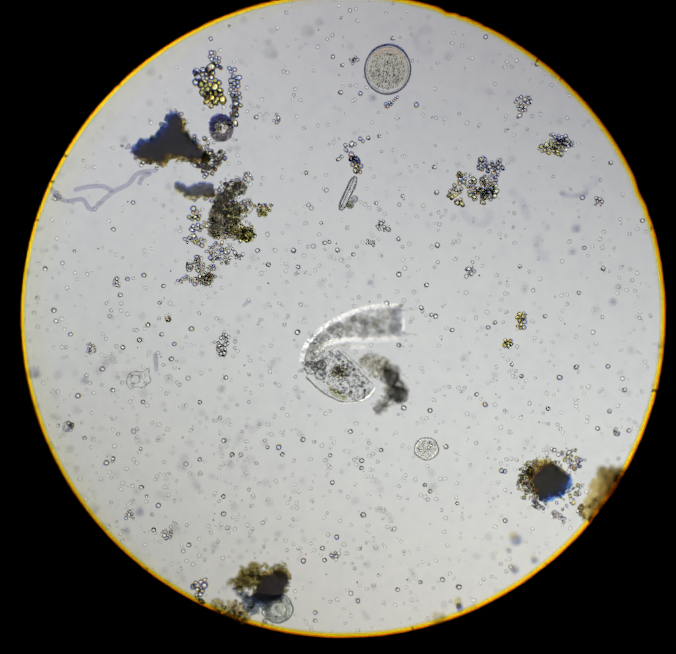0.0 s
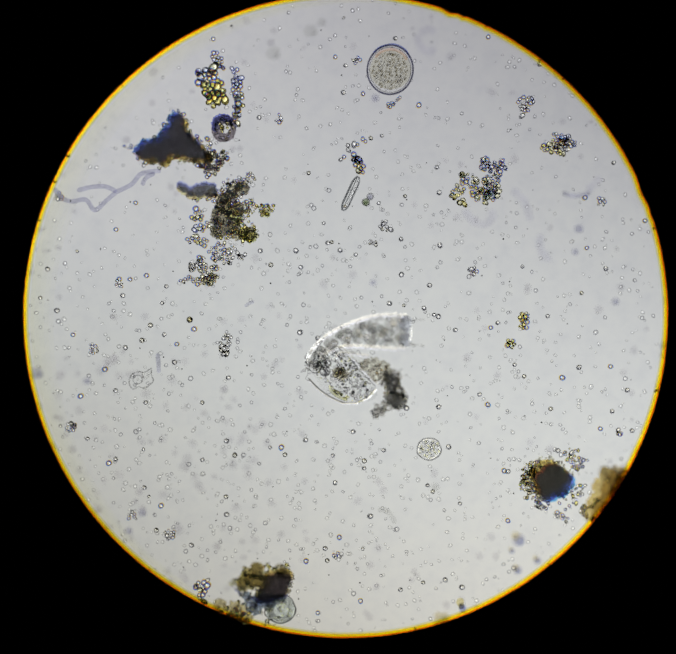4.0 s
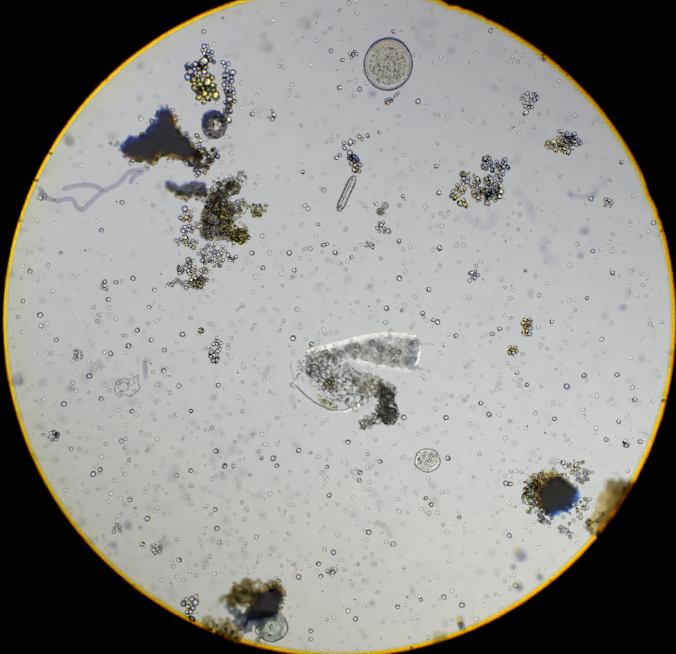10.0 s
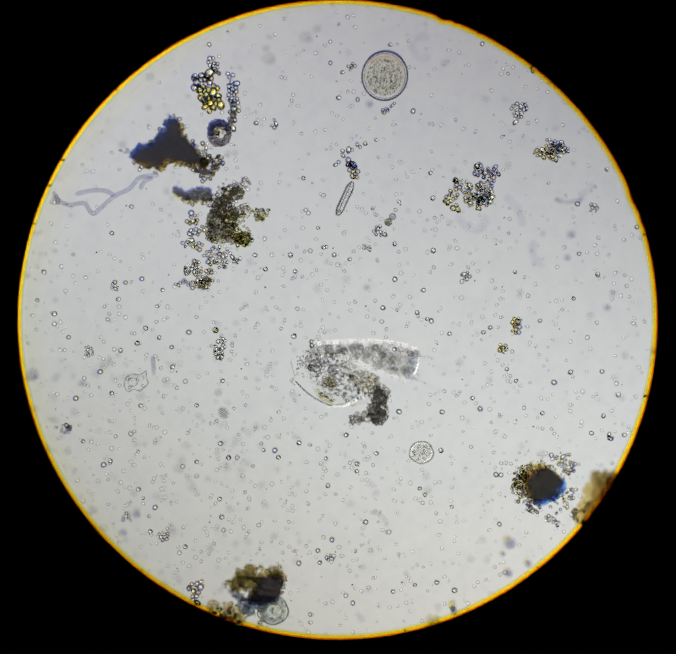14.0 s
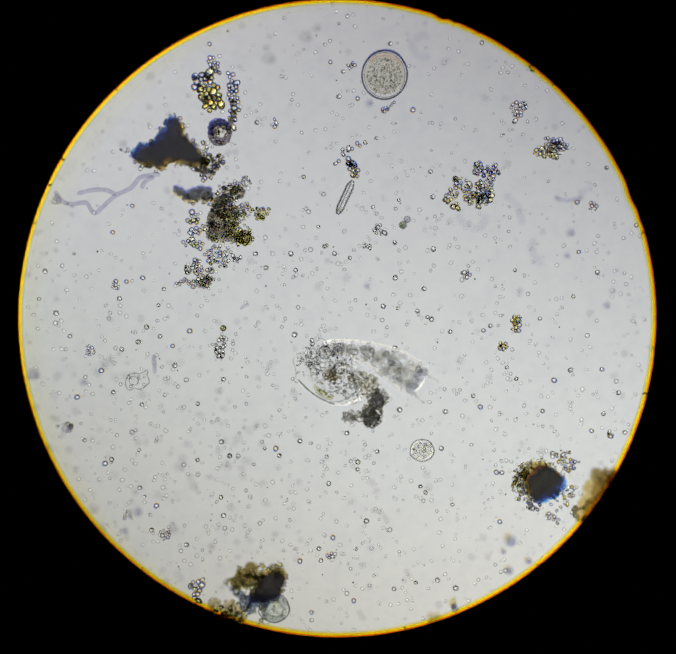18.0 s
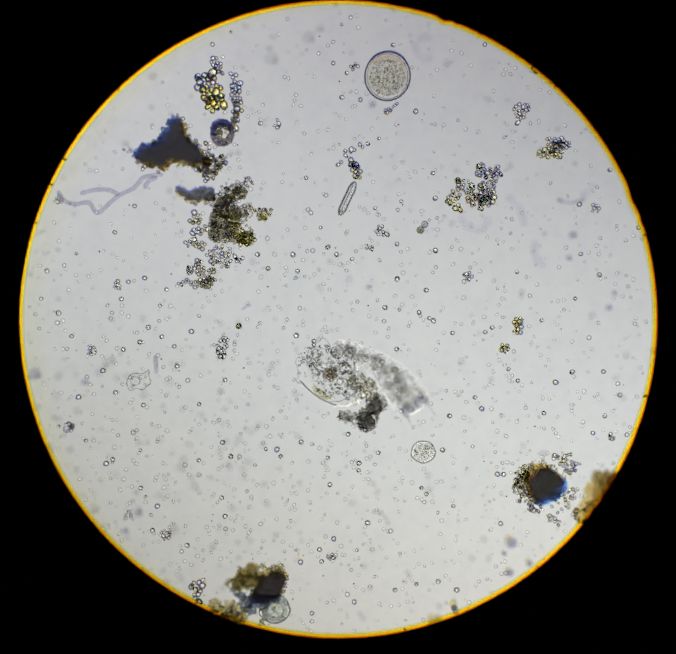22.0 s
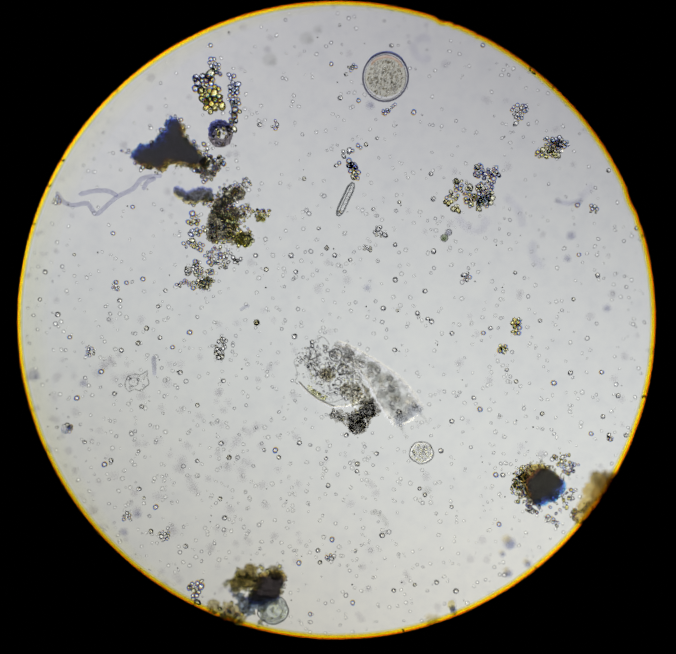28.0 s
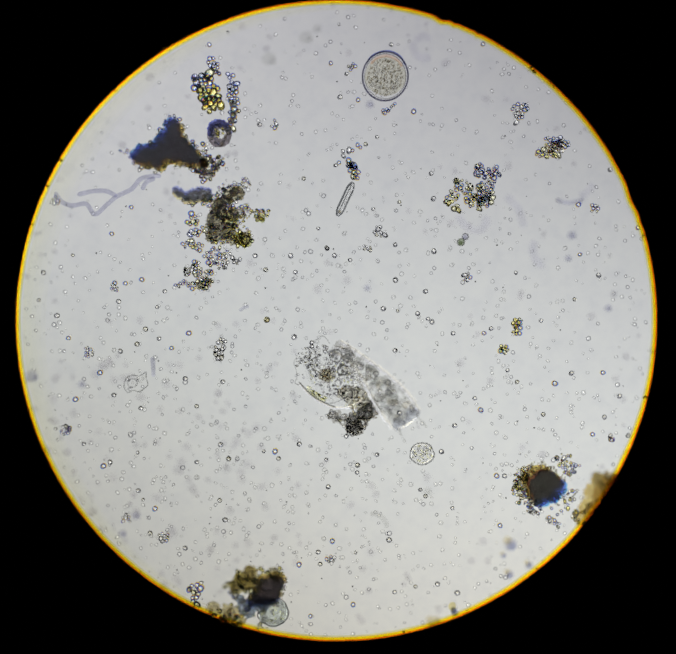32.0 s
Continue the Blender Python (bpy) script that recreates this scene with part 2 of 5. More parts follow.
CORE_HALO = film_material("brown_detritus", (0.79, 0.77, 0.71), 1500, 0.3)
FOOD_RIM = film_material("brown_grain_rim", (0.36, 0.28, 0.15), 900, 0.15)
DEBRIS = film_material("dark_debris", (0.53, 0.53, 0.525), 1500, 0.5)
# films that paint the lens's colour fringe onto dark lumps
LENS_BLUE = film_material("blue_edge", (0.50, 0.80, 0.99), 1800, 0.03, True)
LENS_VIOLET = film_material("violet_edge", (0.86, 0.67, 0.95), 1800, 0.03, True)
LENS_SLATE = film_material("slate_lens_fringe", (0.52, 0.76, 0.97), 1800, 0.05, True)
LENS_DULL = film_material("dull_lens_fringe", (0.55, 0.72, 0.90), 1800, 0.2, True)
OLIVE_SLIME = film_material("olive_slime", (0.63, 0.61, 0.53), 2600, 0.42)
SPINE = film_material("dark_spine", (0.80, 0.79, 0.77), 2600, 0.3, True)
GREEN_SLIME = film_material("green_slime", (0.88, 0.89, 0.66), 1500, 0.2, True)
ARM_CORE = film_material("arm_core", (0.60, 0.60, 0.635), 1800, 0.35)
# blue and gold tints of the lens fringe, laid over dark bodies
FRINGE_BLUE = film_material("fringe_blue", (0.71, 0.74, 0.99), 900, 0.08, True)
FRINGE_GOLD = film_material("fringe_gold", (0.98, 0.91, 0.70), 900, 0.08, True)
RIM_BROWN = film_material("rim_brown", (0.69, 0.62, 0.48), 2000, 0.35)
RIM_BLACK = film_material("rim_black", (0.56, 0.49, 0.39), 1500, 0.3)
# inner, yellow side of the painted lens fringe
LENS_YELLOW = film_material("yellow_edge", (0.97, 0.86, 0.55), 1500, 0.06, True)
TAN = film_material("tan_detritus", (0.77, 0.71, 0.56), 2400, 0.35)
GOLD_HAZE = film_material("gold_detritus", (0.90, 0.765, 0.50), 2400, 0.2)
BLACK_CORE = film_material("black_core", (0.52, 0.52, 0.50), 700, 0.12)
SLATE_SLIME = film_material("slate_slime", (0.56, 0.60, 0.65), 2400, 0.4)
# tints for the lens fringe on blurred specks
PALE_TAN = film_material("tan_fringe_film", (0.93, 0.88, 0.77), 900, 0.1)
PALE_BLUE = film_material("blue_fringe_film", (0.82, 0.84, 0.93), 900, 0.1)
TRUNK_EDGE = film_material("trunk_edge", (0.60, 0.60, 0.60), 900, 0.2)
BLOTCH = film_material("grey_blotch", (0.85, 0.85, 0.84), 900, 0.15)
TEAL = film_material("teal_cytoplasm", (0.90, 0.935, 0.93), 900, 0.06)
RIB = film_material("thin_rib", (0.80, 0.80, 0.80), 900, 0.1)
HAZE = film_material("brown_haze", (0.66, 0.65, 0.59), 1300, 0.4)
DEBRIS_HAZE = film_material("debris_slime", (0.83, 0.80, 0.745), 1300, 0.35)
TUFT_HAZE = film_material("tuft_slime", (0.835, 0.80, 0.735), 1800, 0.28)
BLOB = film_material("grey_blob", (0.952, 0.948, 0.932), 620, 0.16)
END_GREY = film_material("dark_end", (0.80, 0.81, 0.845), 1500, 0.16)
PALE_BLOTCH = film_material("pale_blotch", (0.945, 0.943, 0.935), 700, 0.06, True)
SHADE_BLOTCH = film_material("shade_blotch", (0.885, 0.89, 0.885), 700, 0.08, True)
RUST_BLOTCH = film_material("rust_blotch", (0.95, 0.935, 0.905), 700, 0.05, True)
BLUR_GREY = film_material("blurred_grain", (0.93, 0.925, 0.935), 400, 0.03)
VIOLET = film_material("violet_thread", (0.87, 0.87, 0.915), 700, 0.06)
HYPHA = film_material("violet_hypha", (0.825, 0.825, 0.89), 1100, 0.06)
CYST_PLASM = film_material("cyst_plasm", (0.925, 0.91, 0.85), 18 * K, 0.1)
FAINTVIOLET = film_material("faint_violet_film", (0.945, 0.942, 0.968), 300, 0.02)
FAINT_GREY = film_material("faint_grey_film", (0.925, 0.925, 0.92), 300, 0.02)
SPOT = film_material("grey_violet_spot", (0.83, 0.83, 0.88), 400, 0.1)
WALL = film_material("cell_wall", (0.40, 0.40, 0.47), 900, 0.15)
CYST_GRAIN = film_material("cyst_grain", (0.76, 0.74, 0.69), 60, 0.2)
PINK = film_material("pink_band", (1.0, 0.885, 0.82), 900, 0.04)
VALVE = film_material("valve_edge", (0.46, 0.47, 0.48), 900, 0.15)
GLASSY = clear_material("glassy_body", 1.03, (0.99, 0.99, 0.985), 0.0)
# clear glass of the halo ridges; bends light from the lamp's added ring
HALO_GLASS = clear_material("halo_glass", 1.5, (1.0, 1.0, 1.0), 0.38, 0.0, 0.0)


FAINT_RIM = film_material("faint_granule_rim", (0.835, 0.835, 0.835), 2600, 0.14)
GREY_RIM = film_material("grey_granule_rim", (0.64, 0.64, 0.66), 2600, 0.2)
MIDDLE_GLOW = clear_material("granule_middle", 1.6, (1.0, 1.0, 1.0), 0.62, 0.0, 0.0)
RINGS = {FAINT.name: (FAINT_RIM, MIDDLE_GLOW), GREYISH.name: (GREY_RIM, MIDDLE_GLOW)}
AMOEBA_EDGE = film_material("amoeba_edge", (0.72, 0.72, 0.72), 900, 0.2)
AMBER = clear_material("amber_edge", 1.5, (0.73, 0.61, 0.06), 0.0, 0.0, 0.02, 0.0, 60 / K)
ORANGE = clear_material("orange_edge", 1.5, (0.78, 0.33, 0.02), 0.0, 0.0, 0.02, 0.0, 60 / K)


# ---- building helpers ----
def at(x, y, z=0.0):
    """Plan units, read off the camera's opening view (x to the east, y to the south), to metres; z in plan units."""
    return Vector(((x - 784) * U, (758 - y) * U, z * U))


def part(name, data, material, parent, label="", loc=(0, 0, 0), rot=0.0, size=(1, 1, 1), smooth=True):
    if isinstance(data, bmesh.types.BMesh):
        me = bpy.data.meshes.new(name)
        data.to_mesh(me)
        data.free()
        for p in me.polygons:
            p.use_smooth = smooth
        me.materials.append(material)
        data = me
    ob = new(name, data)
    ob.parent = parent
    ob.location, ob.rotation_euler, ob.scale = loc, (0, 0, rot), size
    if label:
        tagged(ob, label)
    return ob


def thing(name, place, label, category, group="", kind=""):
    ob = new(name)
    ob.location = place
    ob.empty_display_size = 0.001 * K
    return tagged(ob, label, category, group, kind)


BALLS = {}


def bead(material):
    """A granule's mesh, shared, its highlight put into the shape: steep dark sides round a low bright cone."""
    key = (material.name, "bead")
    if key not in BALLS:
        bm = bmesh.new()
        profile = [(0.4, -0.6), (0.86, -0.6), (1.0, -0.2), (0.94, 0.3), (0.54, 0.9), (0.38, 0.96)]
        rings = [[bm.verts.new((q * math.cos(a) + 0.16 * max(0.0, z), q * math.sin(a), z)) for a in [2 * math.pi * k / 14 for k in range(14)]] for q, z in profile]
        for a, b in zip(rings, rings[1:]):
            for k in range(14):
                bm.faces.new((a[k], a[(k + 1) % 14], b[(k + 1) % 14], b[k]))
        top = bm.verts.new((0.16, 0, 1.18))
        for k in range(14):
            bm.faces.new((rings[-1][k], rings[-1][(k + 1) % 14], top))
        bm.faces.new(rings[0][::-1])
        me = bpy.data.meshes.new("bead")
        bm.to_mesh(me)
        bm.free()
        me.materials.append(material)
        BALLS[key] = me
    return BALLS[key]


def ring_bead(rim, middle, sides=12):
    """A faint granule's mesh, shared: a thin grey rim, standing in for the refracted dark edge, round a low clear cone.
    """
    key = (rim.name, middle.name, sides)
    if key not in BALLS:
        verts, faces, mats = ring_faces(sides)
        me = bpy.data.meshes.new("ring_bead")
        me.from_pydata(verts, [], faces)
        me.materials.append(rim)
        me.materials.append(middle)
        me.polygons.foreach_set("material_index", mats)
        BALLS[key] = me
    return BALLS[key]


def fringed(middle, shift=0.26, sides=14):
    """A small cell's mesh, shared: a dark rim in three tinted films, set apart along x to imitate the lens's colour
    fringe, round a low clear cone.
    """
    key = ("fringed", middle.name, shift)
    if key not in BALLS:
        verts, faces, mats = [], [], []
        for slot, dx in enumerate((shift, 0.35 * shift, -shift)):
            n = len(verts)
            for k in range(sides):
                a = 2 * math.pi * k / sides
                for q, z in ((1.0, 0.0), (0.56, 0.22)):
                    q *= 1 + 0.05 * math.sin(3 * a + slot)
                    verts.append((dx + q * math.cos(a), q * math.sin(a), z + 0.12 * slot))
                m = (k + 1) % sides
                faces.append((n + 2 * k, n + 2 * m, n + 2 * m + 1, n + 2 * k + 1))
                mats.append(slot)
        n = len(verts)
        verts += [(0.55 * math.cos(2 * math.pi * k / sides), 0.55 * math.sin(2 * math.pi * k / sides), -0.2) for k in range(sides)] + [(0, 0, 0.26)]
        faces.append(tuple(range(n + sides - 1, n - 1, -1)))
        faces += [(n + k, n + (k + 1) % sides, n + sides) for k in range(sides)]
        mats += [3] * (sides + 1)
        me = bpy.data.meshes.new("fringed_cell")
        me.from_pydata(verts, [], faces)
        for m in (RIM_CYAN, RIM_ROSE, RIM_GOLD, middle):
            me.materials.append(m)
        me.polygons.foreach_set("material_index", mats)
        BALLS[key] = me
    return BALLS[key]


def outward(x, y):
    """The angle from the middle of the field to a place on it."""
    return math.atan2(731 - y, x - 796)


def ring_faces(sides):
    """Vertices, faces and material slots of a unit ring with a cone in it."""
    verts, faces, mats = [], [], []
    for k in range(sides):
        a = 2 * math.pi * k / sides
        for q, z in ((1.0, 0.0), (0.82, 0.18), (0.62, 0.0), (0.82, -0.18)):
            verts.append(Vector((q * math.cos(a), q * math.sin(a), z)))
        n, m = 4 * k, 4 * ((k + 1) % sides)
        for j in range(4):
            faces.append((n + j, m + j, m + (j + 1) % 4, n + (j + 1) % 4))
            mats.append(0)
    base = len(verts)
    verts += [Vector((0.14 + 0.42 * math.cos(2 * math.pi * k / sides), 0.42 * math.sin(2 * math.pi * k / sides), 0.0)) for k in range(sides)] + [Vector((0.14, 0, 0.35))]
    faces.append(tuple(range(base + sides - 1, base - 1, -1)))
    mats.append(1)
    for k in range(sides):
        faces.append((base + k, base + (k + 1) % sides, base + sides))
        mats.append(1)
    return verts, faces, mats


def ball(material, fine=2, shape=0):
    """A unit ball's mesh, a little uneven, shared by all cells of one material and shape."""
    key = (material.name, fine, shape)
    if key not in BALLS:
        bm = bmesh.new()
        bmesh.ops.create_icosphere(bm, subdivisions=fine, radius=1.0)
        for v in bm.verts:
            v.co *= 1 + (0.06 + 0.07 * shape) * noise.noise(v.co * 1.4 + Vector((len(BALLS) * 1.7, shape, 0)))
        me = bpy.data.meshes.new("ball")
        bm.to_mesh(me)
        bm.free()
        for p in me.polygons:
            p.use_smooth = True
        me.materials.append(material)
        BALLS[key] = me
    return BALLS[key]


def cell(name, material, parent, x, y, z, r, stretch=1.0, rot=0.0, flat=1.0, fine=2, origin=None, label=""):
    loc = at(x, y, z) - (origin if origin is not None else parent.location)
    small = name in ("granule", "droplet", "vacuole")
    mesh = bead(material) if material in (CLEAR, BEAD_OLIVE, BEAD_YELLOW, BEAD_BLUE) else ring_bead(*RINGS[material.name]) if small and material.name in RINGS else ball(material, fine, int(abs(x * 7 + y * 3)) % 5 if name == "cell" else 0)
    return part(name, mesh, material, parent, label, loc, rot,
                (r * U * stretch, r * U, r * U * flat))


def lump(lobes, origin, rough=0.25, freq=1.0, fine=3, flat=0.35, seed=0.0, z=0.0):
    """One mesh of overlapping uneven lobes (x, y, r), flattened, resting at height z."""
    bm = bmesh.new()
    for i, (x, y, r) in enumerate(lobes):
        h = r * flat
        made = bmesh.ops.create_icosphere(bm, subdivisions=fine, radius=1.0)["verts"]
        c = at(x, y, z + h) - origin
        for v in made:
            d = v.co.copy()
            k = 1 + rough * noise.fractal(d * 2.2 * freq + Vector((i * 3.1 + seed, seed, 0)), 0.8, 2.0, 4)
            v.co = c + Vector((d.x * r * k, d.y * r * k, d.z * h * k)) * U
    return bm


def tube(points, radius, origin, sides=8, taper=True, wobble=0.0):
    """A tube along points (x, y, z) in plan units; rounded ends."""
    pts = [Vector(p) for p in points]
    fine = []
    n = len(pts)
    for i in range(n - 1):
        p0, p1, p2, p3 = pts[max(i - 1, 0)], pts[i], pts[i + 1], pts[min(i + 2, n - 1)]
        for k in range(5):
            t = k / 5
            fine.append(0.5 * (2 * p1 + (p2 - p0) * t + (2 * p0 - 5 * p1 + 4 * p2 - p3) * t * t
                               + (3 * p1 - p0 - 3 * p2 + p3) * t ** 3))
    fine.append(pts[-1])
    bm = bmesh.new()
    rings = []
    m = len(fine)
    for i, p in enumerate(fine):
        d = (fine[min(i + 1, m - 1)] - fine[max(i - 1, 0)]).normalized()
        side = d.cross(Vector((0, 0, 1))).normalized()
        up = side.cross(d)
        r = radius * (1 + wobble * noise.noise(p * 0.06))
        if taper and (i == 0 or i == m - 1):
            r *= 0.35
        rings.append([bm.verts.new(at(*(p + (side * math.cos(a) + up * math.sin(a)) * r)) - origin)
                      for a in [2 * math.pi * k / sides for k in range(sides)]])
    for a, b in zip(rings, rings[1:]):
        for k in range(sides):
            bm.faces.new((a[k], a[(k + 1) % sides], b[(k + 1) % sides], b[k]))
    bm.faces.new(rings[0][::-1])
    bm.faces.new(rings[-1])
    bmesh.ops.recalc_face_normals(bm, faces=bm.faces)
    return bm


def ridge(points, half, origin, height=1.33, taper=False):
    """A low clear ridge along points (x, y, z), added to make a bright line: flat below, two even slopes above; taper
    points its ends.
    """
    pts = [Vector(p) for p in points]
    bm = bmesh.new()
    rows = []
    for i, p in enumerate(pts):
        d = (pts[min(i + 1, len(pts) - 1)] - pts[max(i - 1, 0)]).normalized()
        w = half * (0.12 if taper and i in (0, len(pts) - 1) else 1.0)
        s = d.cross(Vector((0, 0, 1))).normalized() * w
        rows.append([bm.verts.new(at(*q) - origin) for q in (p - s, p + Vector((0, 0, w * height)), p + s)])
    for a, b in zip(rows, rows[1:]):
        for k in range(3):
            bm.faces.new((a[k], a[(k + 1) % 3], b[(k + 1) % 3], b[k]))
    bm.faces.new(rows[0])
    bm.faces.new(rows[-1][::-1])
    bmesh.ops.recalc_face_normals(bm, faces=bm.faces)
    return bm


def sheet(lobes, origin, thick=7, rough=0.3, step=2.0, seed=0.0, z=None, cut=(), level=0.4, fine=0.0):
    """One closed, uneven cushion that covers all lobes (x, y, r), open where it lies deep inside the lobes of cut."""
    z = thick + 1 if z is None else z
    x0, x1 = min(x - q * 1.3 for x, _, q in lobes), max(x + q * 1.3 for x, _, q in lobes)
    y0, y1 = min(y - q * 1.3 for _, y, q in lobes), max(y + q * 1.3 for _, y, q in lobes)
    nx, ny = int((x1 - x0) / step) + 2, int((y1 - y0) / step) + 2

    def f(x, y):
        v = max(1 - ((x - a) ** 2 + (y - b) ** 2) / (q * q) for a, b, q in lobes)
        if v < -1.2:
            return -1.0
        v += rough * (noise.noise(Vector((x / 13, y / 13, seed))) + 0.8 * noise.noise(Vector((x / 5.5, y / 5.5, seed + 9))) + fine * noise.noise(Vector((x / 2.9, y / 2.9, seed + 4))))
        if cut:
            inner = 1 - math.prod(min(1.0, ((x - a) ** 2 + (y - b) ** 2) / (q * q)) for a, b, q in cut)
            v = min(v, 2 * (level - inner + 0.25 * noise.noise(Vector((x / 9, y / 9, seed + 5)))))
        return v
    val = [[f(x0 + i * step, y0 + j * step) for j in range(ny)] for i in range(nx)]
    bm = bmesh.new()
    tops, lows = {}, {}

    def vert(i, j, side):
        h = thick * math.sqrt(max(0.0, min(1.0, val[i][j])))
        store = lows if side < 0 and h > 0 else tops
        if (i, j) not in store:
            jit = Vector((noise.noise(Vector((i * 0.9, j * 0.9, 3))), noise.noise(Vector((i * 0.9, j * 0.9, 7))), 0)) * step * 0.6
            store[(i, j)] = bm.verts.new(at(x0 + i * step + jit.x, y0 + j * step + jit.y, z + side * h) - origin)
        return store[(i, j)]
    for i in range(nx - 1):
        for j in range(ny - 1):
            if max(val[i][j], val[i + 1][j], val[i][j + 1], val[i + 1][j + 1]) > 0:
                q = ((i, j), (i, j + 1), (i + 1, j + 1), (i + 1, j))
                bm.faces.new([vert(a, b, 1) for a, b in q])
                bm.faces.new([vert(a, b, -1) for a, b in q[::-1]])
    return bm


def in_lobes(rng, lobes):
    w = [r * r for _, _, r in lobes]
    x, y, r = rng.choices(lobes, w)[0]
    a, k = rng.uniform(0, 2 * math.pi), math.sqrt(rng.random())
    return x + r * k * math.cos(a), y + r * k * math.sin(a)


def clump(name, label, category, lobes, count, rmin, rmax, mix, height=9, core=(), core_mat=None, haze=(), seed=1,
          gap=0.75, fringe=True, group="", edges=0, haze_mat=None, haze_z=14, edge_mat=None, core_z=18, grain=0.45, film_z=40, base=0):
    """A clump of small cells over an optional dark core. mix: materials for the side near the middle
    of the field, the body of the clump, and the side away from it."""
    rng = random.Random(seed)
    cx = sum(x * r for x, _, r in lobes) / sum(r for *_, r in lobes)
    cy = sum(y * r for _, y, r in lobes) / sum(r for *_, r in lobes)
    root = thing(name, at(cx, cy), label, category, group)
    o = root.location
    if core:
        if not edges:
            part("core", sheet([(x, y, q * 0.96) for x, y, q in core], o, 9, 0.5, 1.6, seed), core_mat or CORE, root, "dense dark brown core")
        else:
            # tinted films shifted apart imitate the lens's colour fringe; overlapped they darken the core
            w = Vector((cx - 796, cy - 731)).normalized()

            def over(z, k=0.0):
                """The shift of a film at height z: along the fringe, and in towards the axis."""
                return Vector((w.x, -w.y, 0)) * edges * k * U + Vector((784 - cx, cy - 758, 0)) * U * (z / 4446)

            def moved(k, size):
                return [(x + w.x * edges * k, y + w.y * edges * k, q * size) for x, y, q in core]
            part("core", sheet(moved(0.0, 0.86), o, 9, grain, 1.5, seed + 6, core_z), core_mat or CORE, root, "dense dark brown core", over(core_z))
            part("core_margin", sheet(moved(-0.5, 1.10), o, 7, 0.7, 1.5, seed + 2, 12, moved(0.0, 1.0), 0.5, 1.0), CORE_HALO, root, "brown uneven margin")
            for nm, k, m, z, tag in (("blue_edge", 1.0, edge_mat or LENS_BLUE, film_z, "deep blue lens fringe"), ("violet_edge", 0.6, LENS_VIOLET, film_z + 16, "violet lens fringe"), ("yellow_edge", -0.8, LENS_YELLOW, film_z - 16, "yellow-brown lens fringe")):
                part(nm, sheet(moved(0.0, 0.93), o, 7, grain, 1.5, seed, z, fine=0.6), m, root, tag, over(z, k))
    if haze:
        part("slime", sheet(haze, o, 5, 0.6, 1.6, seed + 5, haze_z), haze_mat or HAZE, root, "translucent slime", Vector((784 - cx, cy - 758, 0)) * U * (haze_z / 4446))
    out = Vector((cx - 796, cy - 731))
    span = max(math.hypot(x - cx, y - cy) + r for x, y, r in lobes)
    out = out.normalized()
    placed = []
    tries = 0
    while len(placed) < count and tries < count * 30:
        tries += 1
        x, y = in_lobes(rng, [(a, b, q + 5) for a, b, q in lobes] if edges else lobes)
        r = rng.uniform(rmin, rmax)
        z = base + rng.uniform(r * 0.8, max(r, height))
        if any((x - a) ** 2 + (y - b) ** 2 + (z - c) ** 2 < (gap * (r + q)) ** 2 for a, b, c, q in placed):
            continue
        placed.append((x, y, z, r))
        if edges and max(1 - ((x - a) ** 2 + (y - b) ** 2) / (q * q) for a, b, q in core) > 0.3:
            continue
        # cell colour changes with the side faced, which paints in the lens's colour fringe
        u = ((x - cx) * out.x + (y - cy) * out.y) / span + rng.uniform(-0.25, 0.25)
        near, body, far = mix
        m = far if (u > 0.32 and fringe) else near if (u < -0.25 and fringe) else body
        if isinstance(m, tuple):
            m = rng.choice(m)
        pick = rng.random()
        if r > 3.0 and pick < 0.5 and fringe and math.hypot(x - 796, y - 731) > 300 and m in FRINGED and not base:
            k = r * rng.uniform(0.85, 1.15) * U
            part("cell", fringed(FRINGED[m]), m, root, "", at(x, y, z + 6) - o, outward(x, y), (k, k * rng.uniform(0.85, 1.1), k))
            continue
        if r > 3.6 and pick < 0.8:
            m = BEADS.get(m, m)
        x, y = x + (784 - x) * base / 4446, y + (758 - y) * base / 4446
        cell("cell", m, root, x, y, z, r * rng.uniform(0.8, 1.1), rng.uniform(1.0, 1.6), rng.uniform(0, 3.1), 1.0, 2 if r > 5 else 1)
    return root


# ---- the microscope: lamp, slide, field stop, tube ----
def lathe(bm, profile, sides=128, warp=None):
    rings = []
    for i, (r, z) in enumerate(profile):
        rings.append([bm.verts.new(((r + (warp(2 * math.pi * k / sides, i) if warp else 0)) * math.cos(2 * math.pi * k / sides),
                                    (r + (warp(2 * math.pi * k / sides, i) if warp else 0)) * math.sin(2 * math.pi * k / sides), z))
                      for k in range(sides)])
    for a, b in zip(rings, rings[1:]):
        for k in range(sides):
            bm.faces.new((a[k], a[(k + 1) % sides], b[(k + 1) % sides], b[k]))
    return rings


